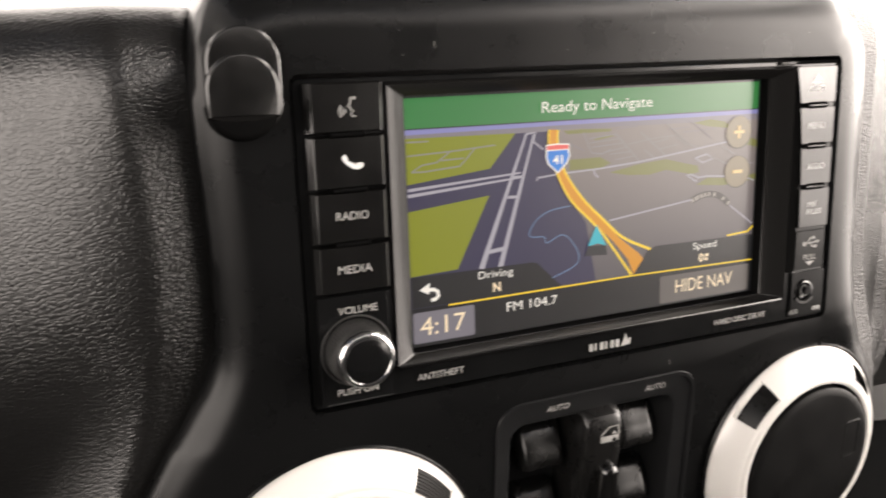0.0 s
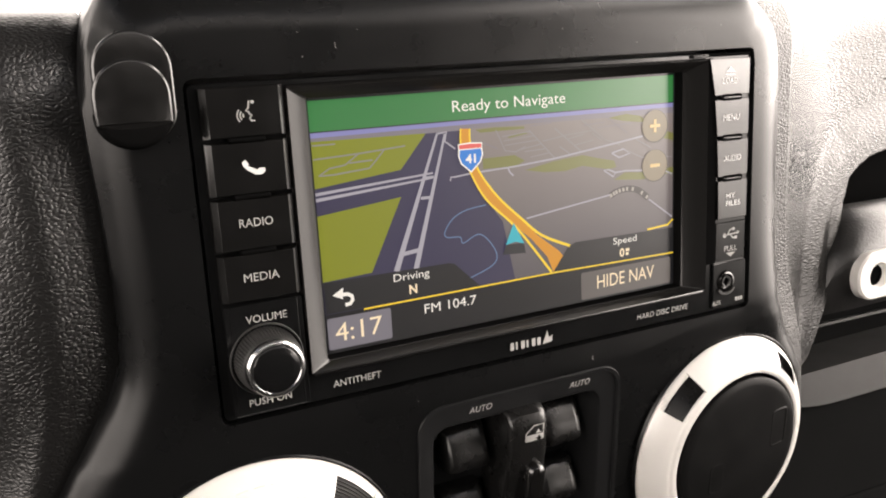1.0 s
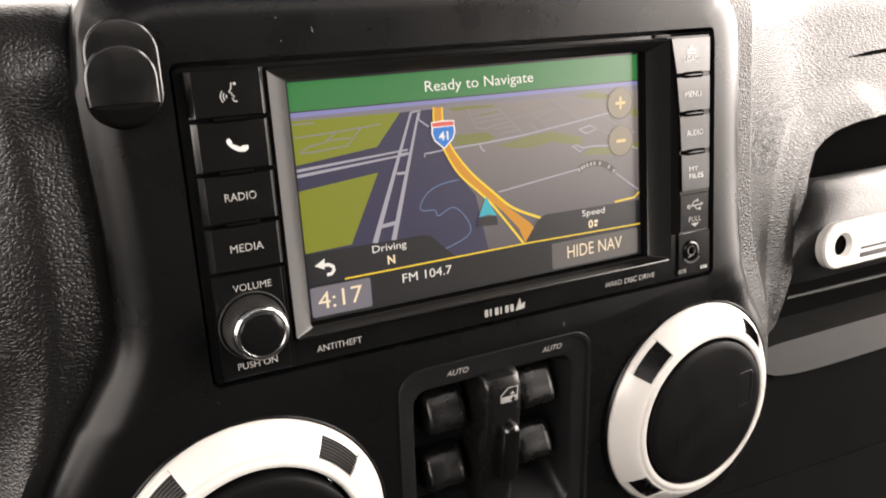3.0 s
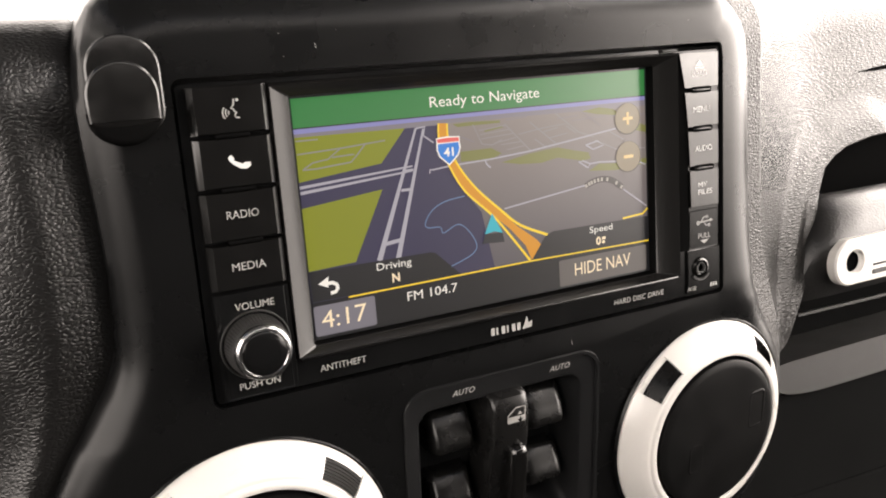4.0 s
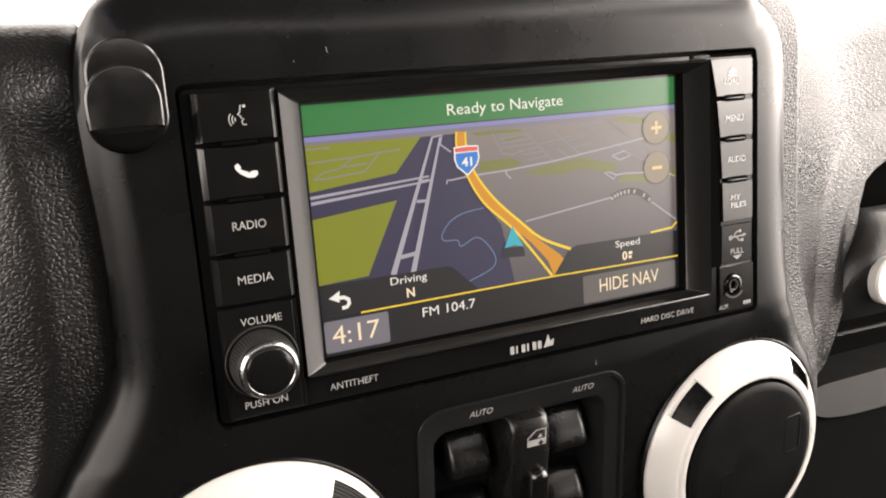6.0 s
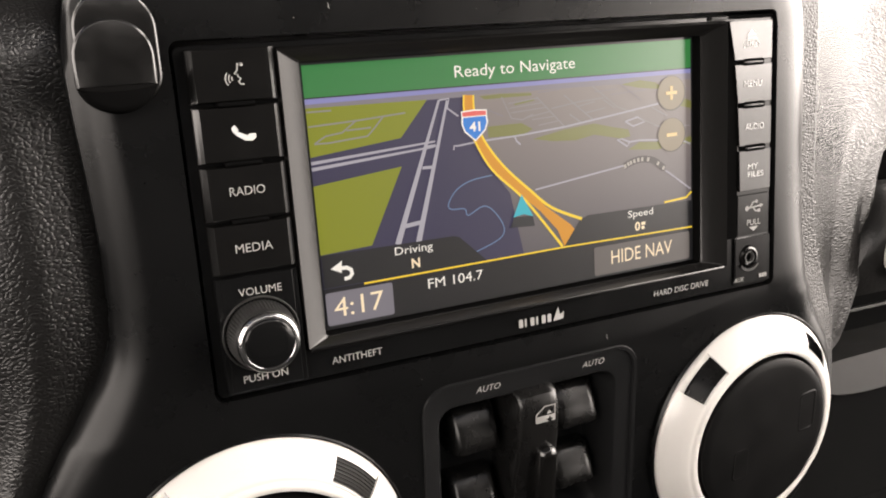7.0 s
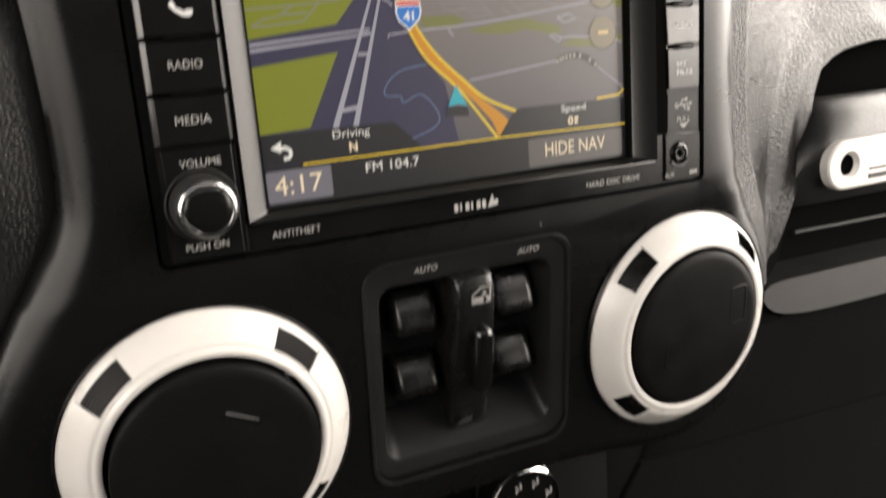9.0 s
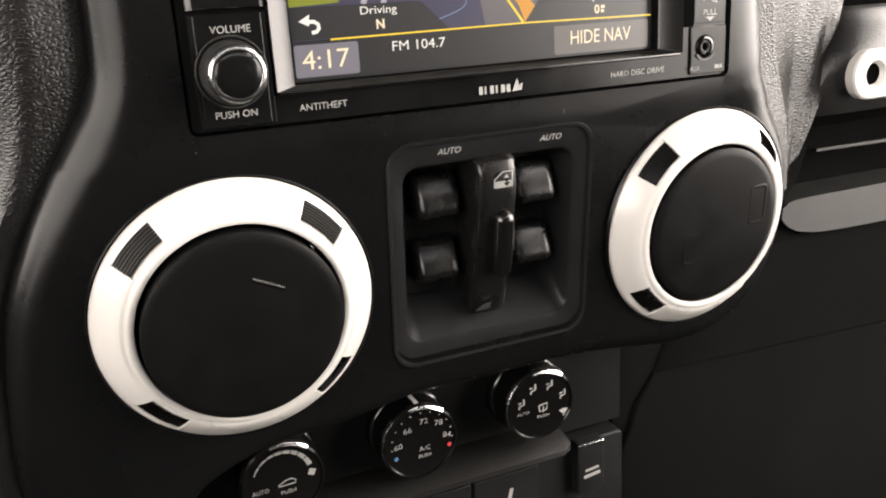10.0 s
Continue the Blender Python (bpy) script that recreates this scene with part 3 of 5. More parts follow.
def glove_box():
    g = thing("glove_box", (0.55, 0.11, -0.32), "black plastic glove box below the grab handle", "glove box")
    side = ((-0.194, 0.2615), (-0.166, 0.2748), (-0.120, 0.287), (-0.066, 0.296), (-0.03, 0.300))
    # trim above and below the open pocket, and the cheek that closes its end
    reach = (0.0, 0.003, 0.05, 0.25, 0.54)
    part("upper_trim", stack([[(lerp(side, z) + dx, y + (0.0022 if dx == 0.0 else 0.0), z - drop * dx) for y, z, drop in ((0.098, -0.030, 0.0), (0.1005, -0.045, 0.0), (0.1008, -0.0630, 0.014), (0.1020, -0.0655, 0.016), (0.139, -0.0662, 0.016))] for dx in reach], False, False, False), KNEE, g, smooth=60)
    part("lower_trim", stack([[(lerp(side, z) + dx, y + (0.0022 if dx == 0.0 else 0.0), z - drop * dx) for y, z, drop in ((0.139, -0.1198, 0.004), (0.1020, -0.1200, 0.004), (0.1010, -0.1225, 0.004), (0.1010, -0.166, 0.02), (0.1012, -0.1895, 0.041), (0.17, -0.1900, 0.041))] for dx in reach], False, False, False), KNEE, g, smooth=60)
    pocket = [(0.3740, -0.0640), (0.3690, -0.0820), (0.3590, -0.0960), (0.3580, -0.1100), (0.3720, -0.1225)]
    part("cheek", prism([(0.2960, -0.0620), (0.2862, -0.1235)] + pocket[::-1], 0.1004, 0.139, 0.0010), KNEE, g)
    # The bright line along the pocket's edge is put in as a paler strip.
    part("pocket_edge", prism([(0.3810, -0.0664), (0.835, -0.0736), (0.835, -0.0748), (0.3808, -0.0677)], 0.0990, 0.102, 0.0003), GREYP, g, "paler strip for the bright line on the pocket's edge")
    pts = smooth_ring([(0.3590, -0.1000), (0.40, -0.0990), (0.50, -0.0995), (0.60, -0.100), (0.61, -0.108), (0.60, -0.116), (0.50, -0.1170), (0.41, -0.1165), (0.3760, -0.1140), (0.3600, -0.1085)], 4)
    part("latch", prism(pts, 0.0955, 0.139, 0.004, 4), GREYP, g, "dark grey latch bar with rounded end")


glove_box()
solo("knee_panel", join(prism([(0.84, -0.2145), (0.2632, -0.1907), (0.2497, -0.2083), (0.2453, -0.2225), (0.2384, -0.2374), (0.236, -0.26), (0.236, -0.60), (0.84, -0.60)], 0.1008, 0.16, 0.0030), prism(rrect(-0.62, -0.03, -0.60, -0.16, 0.004), 0.08, 0.15, 0.004),
                        box(0.236, 0.84, 0.138, 0.16, -0.25, -0.06)), KNEE, "black lower dash panel with a fine seam", "lower dash", "structure")

# ---- centre panel ----
VENT_L, VENT_R = (0.0082, -0.0652), (0.2134, -0.0640)
LEFT_SIDE = [(-0.0135, 0.105), (-0.0140, 0.090), (-0.0128, 0.065), (-0.0123, 0.042), (-0.0138, 0.020), (-0.0180, 0.006), (-0.0238, -0.005), (-0.0362, -0.0235), (-0.0470, -0.041), (-0.057, -0.062), (-0.063, -0.090), (-0.065, -0.125), (-0.052, -0.149), (-0.032, -0.147)]
UNDERSIDE = [(-0.014, -0.130), (0.012, -0.1195), (0.045, -0.116), (0.075, -0.1115), (0.110, -0.1115), (0.145, -0.1115), (0.178, -0.114), (0.205, -0.1185), (0.230, -0.1175), (0.252, -0.106)]
RIGHT_SIDE = [(0.2625, -0.085), (0.2645, -0.063), (0.2580, -0.044), (0.2460, -0.0275), (0.2330, -0.0110), (0.2262, 0.002), (0.2225, 0.020), (0.2212, 0.045), (0.2210, 0.075), (0.2205, 0.100)]
TOPSIDE = [(0.2165, 0.1105), (0.205, 0.1150), (0.165, 0.1165), (0.110, 0.1175), (0.050, 0.1180), (0.006, 0.1185), (-0.0080, 0.1150)]


def centre_panel():
    outer = smooth_ring(LEFT_SIDE + UNDERSIDE + RIGHT_SIDE + TOPSIDE, 4)
    nrm = normals(outer)
    holes = [rrect(-0.0004, 0.2205, -0.0008, 0.1060, 0.0030, 4), circle(*VENT_L, 0.0490, 56), circle(*VENT_R, 0.0490, 56), rrect(0.0665, 0.1530, -0.1005, -0.0115, 0.010, 6)]
    bm = bmesh.new()
    edges = []
    loops = []
    for pts in [outer] + holes:
        vs = [bm.verts.new((x, 0, z)) for x, z in pts]
        loops.append(vs)
        edges += [bm.edges.new((vs[i], vs[(i + 1) % len(vs)])) for i in range(len(vs))]
    bmesh.ops.triangle_fill(bm, use_beauty=True, use_dissolve=False, edges=edges, normal=(0, -1, 0))
    prev = loops[0]
    for k in range(1, 9):
        a = radians(90 * min(k, 7) / 7)
        row = []
        for (x, z), (nx, nz) in zip(outer, nrm):
            # outline runs anticlockwise from the driver's side, so the normals point out
            up, down, side = max(0, nz) ** 2, max(0, -nz) ** 2, nx * nx
            # the passenger's edge rolls away slowly, the driver's edge in a tight radius
            wide = lerp(((-0.07, 0.010), (-0.03, 0.017), (0.0, 0.0265), (0.2, 0.0275)), z) if x > 0.1 else lerp(((-0.07, 0.0082), (-0.041, 0.0102), (-0.025, 0.0114), (-0.002, 0.0130), (0.2, 0.0130)), z)
            r = up * 0.0225 + down * 0.010 + side * wide
            fall = up * 0.0270 + down * 0.0115 + side * (0.0145 if x > 0.1 else lerp(((-0.03, 0.0095), (0.0, 0.0092), (0.045, 0.0068), (0.2, 0.0068)), z))
            deep = up * 0.065 + down * 0.085 + side * 0.024
            if z < -0.02 and side > 0:
                deep += 0.06 * side * min(1, (-0.02 - z) / 0.05)
            top = 90 if side <= 0.5 else 62 if x > 0.1 else lerp(((-0.03, 90), (0.0, 84), (0.045, 32), (0.2, 32)), z)
            b_ = a * top / 90
            off, y = r * math.sin(b_) / math.sin(radians(top)), fall * (1 - math.cos(b_)) / (1 - math.cos(radians(top)))
            if k == 8:
                off, y = r + 0.001, max(deep, fall * 1.3)
            row.append(bm.verts.new((x + nx * off, y, z + nz * off)))
        n = len(row)
        for i in range(n):
            j = (i + 1) % n
            bm.faces.new((prev[i], prev[j], row[j], row[i]))
        prev = row
    for vs, depth in zip(loops[1:], (0.016, 0.03, 0.03, 0.020)):
        back = [bm.verts.new((v.co.x, depth, v.co.z)) for v in vs]
        for i in range(len(vs)):
            j = (i + 1) % len(vs)
            bm.faces.new((vs[i], vs[j], back[j], back[i]))
    for z in (-0.0050, -0.0080, -0.0110):
        bmesh.ops.bisect_plane(bm, geom=bm.verts[:] + bm.edges[:] + bm.faces[:], dist=1e-6, plane_co=(0, 0, z), plane_no=(0, 0, 1))
    return bm


cp = thing("centre_panel", (0.11, 0.0, -0.118), "satin black moulded centre panel of the dashboard", "centre panel", kind="structure")
ob = part("panel_shell", centre_panel(), PANEL, cp, smooth=40)
wn_mod = ob.modifiers.new("even", "WEIGHTED_NORMAL")
wn_mod.keep_sharp = True


# ---- radio ----
def car_radio():
    r = thing("car_radio", (0.11, 0.0, 0.0), "black car radio with lit navigation screen in the centre panel", "car radio")
    face = frame_plate(rrect(0.0004, 0.2194, 0.0, 0.1045, 0.0025, 6), rrect(0.0290, 0.1966, 0.0104, 0.1024, 0.0008, 6), 0.0016, 0.014, 0.0004)
    fp = part("faceplate", face, RADIO, r)

    # display surround: four slopes down to the screen
    outer, inner = rrect(0.0290, 0.1966, 0.0104, 0.1024, 0.0008, 2), rrect(0.0368, 0.1876, 0.0125, 0.0981, 0.0005, 2)
    part("display_surround", stack([ring(grown(outer, 0.0003), 0.004), ring(outer, 0.0002), ring(grown(outer, -0.0006), -0.0006), ring(grown(inner, 0.0006), 0.0040), ring(inner, 0.0046)], False, False), SURROUND, r, "sloping gloss black display surround")
    part("screen_gap", stack([ring(inner, 0.0046), ring(grown(inner, -0.0001), 0.0105)], False, False), BLACK, r)
    part("surround_lip", prism(rrect(0.0300, 0.1945, 0.0098, 0.0110, 0.0005, 2), -0.0012, 0.003, 0.0004), BUTTON, r)

    # keys beside the screen
    left_rows = ((0.0880, 0.1034), (0.0711, 0.0874), (0.0543, 0.0705), (0.0384, 0.0537))
    for k, (z0, z1) in enumerate(left_rows):
        key = part("key", key_plate(0.0033, 0.0033, 0.0287, z0, z1), BUTTON, r, smooth=15)
        if k == 0:
            part("voice_symbol", voice_symbol(0.0172, 0.0957, -0.0021), INK, key)
        elif k == 1:
            part("phone_symbol", phone_symbol(0.0171, 0.0796, -0.0021), INKWHITE, key)
        else:
            part("lettering", lettering(("RADIO", "MEDIA")[k - 2], 0.01615, 0.5 * (z0 + z1) + (0.0005, 0.0)[k - 2], (0.0103, 0.0110)[k - 2], -0.0021, 0.0026), INK, key)
        if k < 3:
            part("ridge", bar(0.0105, 0.0215, z0 - 0.0003, 0.0013), BLACK, key)
    part("knob_field", key_plate(0.0033, 0.0033, 0.0287, 0.0012, 0.0378, 0.0006), RADIO, r, smooth=15)
    part("lettering", lettering("VOLUME", 0.0166, 0.0325, 0.0130, -0.0008, 0.0024), INK, r)
    part("lettering", lettering("PUSH ON", 0.0153, 0.0055, 0.0136, -0.0008, 0.0023), INK, r)

    kn = part("volume_knob", ribbed_knob(0.0155, 0.0190), GRIP, r, "round black volume knob with a ribbed skirt and chrome rim")
    part("chrome_rim", lathe(0.0155, 0.0190, [(0.0091, -0.0094), (0.0093, -0.0104), (0.0092, -0.0113), (0.0088, -0.0120), (0.0082, -0.0124), (0.0076, -0.0124), (0.0073, -0.0121)], 64), DARKCHROME, kn)
    part("cap", lathe(0.0155, 0.0190, [(0.0073, -0.0122), (0.0068, -0.0125), (0.0050, -0.0128), (0.0025, -0.0130), (0.0004, -0.0130)], 64, (False, True)), RADIO, kn)
    part("collar", lathe(0.0155, 0.0190, [(0.0117, 0.0015), (0.0118, -0.0008), (0.0115, -0.0013), (0.0111, -0.0010), (0.0109, 0.001)], 64), GREYP, kn)

    # keys on the passenger's side of the screen, wider at the bottom than at the top
    right_rows = ((0.0876, 0.1028), (0.0717, 0.0870), (0.0554, 0.0711), (0.0380, 0.0548))
    words = ("LOAD", "MENU", "AUDIO", "MY\nFILES")
    for k, (z0, z1) in enumerate(right_rows):
        xa, xb = (0.1968, 0.1995, 0.2010, 0.2018, 0.2022)[k:k + 2]
        key = part("key", sunk(key_plate(xa, xb, 0.2188, z0, z1, 0.0020, 0.0006)), BUTTON, r, smooth=15)
        zc = 0.5 * (z0 + z1)
        part("lettering", lettering(words[k], (0.2078, 0.2088, 0.2098, 0.2106)[k], zc - (0.0014 if k == 0 else 0), (0.0078, 0.0086, 0.0090, 0.0078)[k], SUNK - 0.0022, 0.0052 if k == 3 else 0.0024), INKWHITE, key)
        if k == 0:
            part("eject_symbol", join(flat([(0.2055, 0.0970), (0.2101, 0.0970), (0.2078, 0.0992)], SUNK - 0.0022), flat([(0.2055, 0.0958), (0.2101, 0.0958), (0.2101, 0.0963), (0.2055, 0.0963)], SUNK - 0.0022)), INKWHITE, key)
        if k < 3:
            part("ridge", sunk(bar(0.2042 + 0.0006 * k, 0.2134 + 0.0006 * k, z0 - 0.0003, 0.0007)), BUTTON, key)
            part("ridge_bed", sunk(prism(rrect(0.2034 + 0.0006 * k, 0.2142 + 0.0006 * k, z0 - 0.0016, z0 + 0.0010, 0.0012, 4), -0.0023, 0.001, 0.0003)), BLACK, key)
    # Flat black sheet in place of the surround's flank, which turns from the light.
    part("key_gap", flat([(0.1966, 0.0205), (0.2024, 0.0205), (0.2022, 0.0880), (0.2000, 0.1026), (0.1966, 0.1026)], 0.0011), BLACK, r)
    usb = part("socket_cover", sunk(key_plate(0.2022, 0.2020, 0.2188, 0.0210, 0.0374, 0.0012, 0.0005)), RADIO, r, smooth=15)
    part("port_symbol", port_symbol(0.2108, 0.0318, SUNK - 0.0014), INK, usb)
    part("lettering", lettering("PULL", 0.2106, 0.0258, 0.0068, SUNK - 0.0014, 0.0023), INK, usb)
    part("arrow", flat([(0.2082, 0.0240), (0.2130, 0.0240), (0.2106, 0.0222)], SUNK - 0.0014), INK, usb)
    part("socket_plate", frame_plate(rrect(0.2010, 0.2188, 0.0012, 0.0204, 0.0006, 8), circle_as(0.2078, 0.0122, 0.0046, 36), 0.0004, 0.004, 0.0003), RADIO, r)
    jack = part("headphone_jack", lathe(0.2078, 0.0122, [(0.0046, 0.0012), (0.0041, -0.0002), (0.0034, -0.0004), (0.0031, 0.0008), (0.0027, 0.0010), (0.0025, 0.0000), (0.0019, 0.0000), (0.0017, 0.0010)], 36), BUTTON, r, "round black headphone socket")
    part("jack_ring", lathe(0.2078, 0.0122, [(0.0025, 0.0004), (0.0023, -0.0004), (0.0018, -0.0003), (0.0017, 0.0008)], 28), GREYP, jack)
    # Black disc drawn in for the shade inside the bore, which is barely sunk.
    part("socket_hole", lathe(0.2078, 0.0122, [(0.0018, 0.0012), (0.0009, 0.0013), (0.0002, 0.0013)], 24, (False, True)), BLACK, jack)
    part("finger_tab", lathe(0.2078, 0.0122, [(0.0056, 0.0008), (0.0056, -0.0004), (0.0047, -0.0004), (0.0047, 0.0008)], 14, start=215, stop=325), GRIP, r)
    part("lettering", lettering("AUX", 0.2028, 0.0036, 0.0050, 0.0001, 0.0019, 0.2), INK, r)
    part("worn_mark", join(*[flat([(0.2131 + 0.0014 * k, 0.0030), (0.2141 + 0.0014 * k, 0.0030), (0.2141 + 0.0014 * k, 0.0046), (0.2131 + 0.0014 * k, 0.0046)], 0.0001) for k in range(3)]), INK, r)

    # Black strip added over the faceplate edge, which would mirror the window.
    part("top_dark_strip", prism(rrect(0.1960, 0.2187, 0.1031, 0.1043, 0.0005, 2), 0.0004, 0.006, 0.0003), BLACK, r)
    part("tab", prism(rrect(0.1890, 0.1968, 0.1029, 0.1043, 0.0004, 2), 0.0002, 0.006, 0.0003), DEEP, r)

    # printing below the screen
    part("lettering", lettering("ANTITHEFT", 0.0453, 0.0050, 0.0170, 0.0011, 0.0023), INK, fp)
    part("lettering", lettering("HARD DISC DRIVE", 0.1754, 0.0048, 0.0258, 0.0011, 0.0022, 0.1), INK, fp)
    # maker's mark, as plain strokes
    mark = [flat(rrect(0.1046 + 0.0023 * k, 0.1046 + 0.0023 * k + (0.0016 if k not in (1, 3) else 0.0008), 0.0026, 0.0056, 0.0003, 2), 0.0011) for k in range(6)]
    mark.append(flat([(0.1184, 0.0026), (0.1226, 0.0030), (0.1230, 0.0056), (0.1214, 0.0048), (0.1206, 0.0076), (0.1196, 0.0052)], 0.0011))
    part("maker_mark", join(*mark), INK, fp)
    part("chassis", box(-0.0008, 0.2198, 0.0145, 0.040, -0.0008, 0.1063), DEEP, r)
    display(r)


SUNK = 0.0022


def sunk(bm):
    bmesh.ops.translate(bm, verts=bm.verts, vec=(0, SUNK, 0))
    return bm


def circle_as(cx, cz, r, count):
    """A circle with its points in step with those of a rounded rectangle."""
    return [(cx + r * math.cos(2 * math.pi * (k + 0.5) / count - 0.0), cz + r * math.sin(2 * math.pi * (k + 0.5) / count)) for k in range(count)]


def key_plate(xa, xb, x1, z0, z1, proud=0.0020, edge=0.0018):
    """A push key: flat front with slanting sides; xa and xb are its driver-side edge above and below."""
    pts = [(xa, z1), (xb, z0), (x1, z0), (x1, z1)]
    g = 0.00025
    base = [(pts[0][0] + g, z1 - g), (pts[1][0] + g, z0 + g), (x1 - g, z0 + g), (x1 - g, z1 - g)]
    mid = [(x + s * 0.0003, z + t * 0.0002) for (x, z), s, t in zip(base, (1, 1, -1, -1), (-1, 1, 1, -1))]
    top = [(x + s * edge, z + t * 0.0005) for (x, z), s, t in zip(base, (1, 1, -1, -1), (-1, 1, 1, -1))]
    return stack([ring(base, 0.004), ring(base, -0.0002), ring(mid, -0.0006), ring(grown(top, 0.0002), -proud + 0.0001), ring(top, -proud)], False, True)


def bar(x0, x1, z, high):
    return prism(rrect(x0, x1, z - 0.5 * high, z + 0.5 * high, 0.45 * high, 4), -0.0026, 0.0, 0.0005)


def ribbed_knob(cx, cz, n=60):
    loops = []
    for r, y, ribs in ((0.0106, 0.0012, 0), (0.0106, -0.0008, 1), (0.0104, -0.0040, 1), (0.0098, -0.0084, 1), (0.0093, -0.0094, 0), (0.0089, -0.0104, 0)):
        loops.append([(cx + (r - (0.00035 if ribs and k % 2 else 0)) * math.cos(math.pi * k / n), y, cz + (r - (0.00035 if ribs and k % 2 else 0)) * math.sin(math.pi * k / n)) for k in range(2 * n)])
    return stack(loops, False, True)


def arc(cx, cz, r, a0, a1, n=8):
    return [(cx + r * math.cos(radians(a0 + (a1 - a0) * k / n)), cz + r * math.sin(radians(a0 + (a1 - a0) * k / n))) for k in range(n + 1)]


def voice_symbol(x, z, y):
    face = [(x + 0.0003, z + 0.0032), (x, z + 0.0012), (x - 0.0008, z + 0.0003), (x + 0.0001, z), (x + 0.0001, z - 0.0006), (x + 0.0009, z - 0.0010), (x + 0.0002, z - 0.0018), (x + 0.0006, z - 0.0026), (x + 0.0017, z - 0.0027)]
    parts = [ribbon(face, 0.00045, y), flat(circle(x + 0.0013, z + 0.0028, 0.0005, 14), y)]
    for k, r in enumerate((0.0008, 0.0017, 0.0026)):
        parts.append(ribbon(arc(x - 0.0009, z - 0.0010, r, 138, 222, 6), 0.0004, y))
    return join(*parts)


def phone_symbol(x, z, y):
    body = [(x - 0.0034, z + 0.0014), (x - 0.0024, z + 0.0022), (x - 0.0014, z + 0.0008), (x - 0.0018, z + 0.0003), (x + 0.0010, z - 0.0010), (x + 0.0016, z - 0.0005), (x + 0.0034, z - 0.0006), (x + 0.0034, z - 0.0018), (x + 0.0022, z - 0.0026), (x + 0.0002, z - 0.0024), (x - 0.0020, z - 0.0010), (x - 0.0032, z + 0.0004)]
    return flat(body, y)


def port_symbol(x, z, y):
    return join(ribbon([(x - 0.0038, z - 0.0003), (x + 0.0034, z + 0.0002)], 0.0005, y), flat([(x + 0.0030, z + 0.0010), (x + 0.0046, z + 0.0003), (x + 0.0030, z - 0.0006)], y),
                flat(circle(x - 0.0036, z - 0.0003, 0.0010, 14), y), ribbon([(x - 0.0022, z - 0.0002), (x - 0.0006, z + 0.0019), (x + 0.0010, z + 0.0020)], 0.0005, y),
                flat(circle(x + 0.0012, z + 0.0020, 0.0007, 10), y), ribbon([(x - 0.0006, z - 0.0001), (x + 0.0008, z - 0.0018), (x + 0.0022, z - 0.0017)], 0.0005, y),
                flat(rrect(x + 0.0018, x + 0.0031, z - 0.0024, z - 0.0011, 0.0002, 2), y))


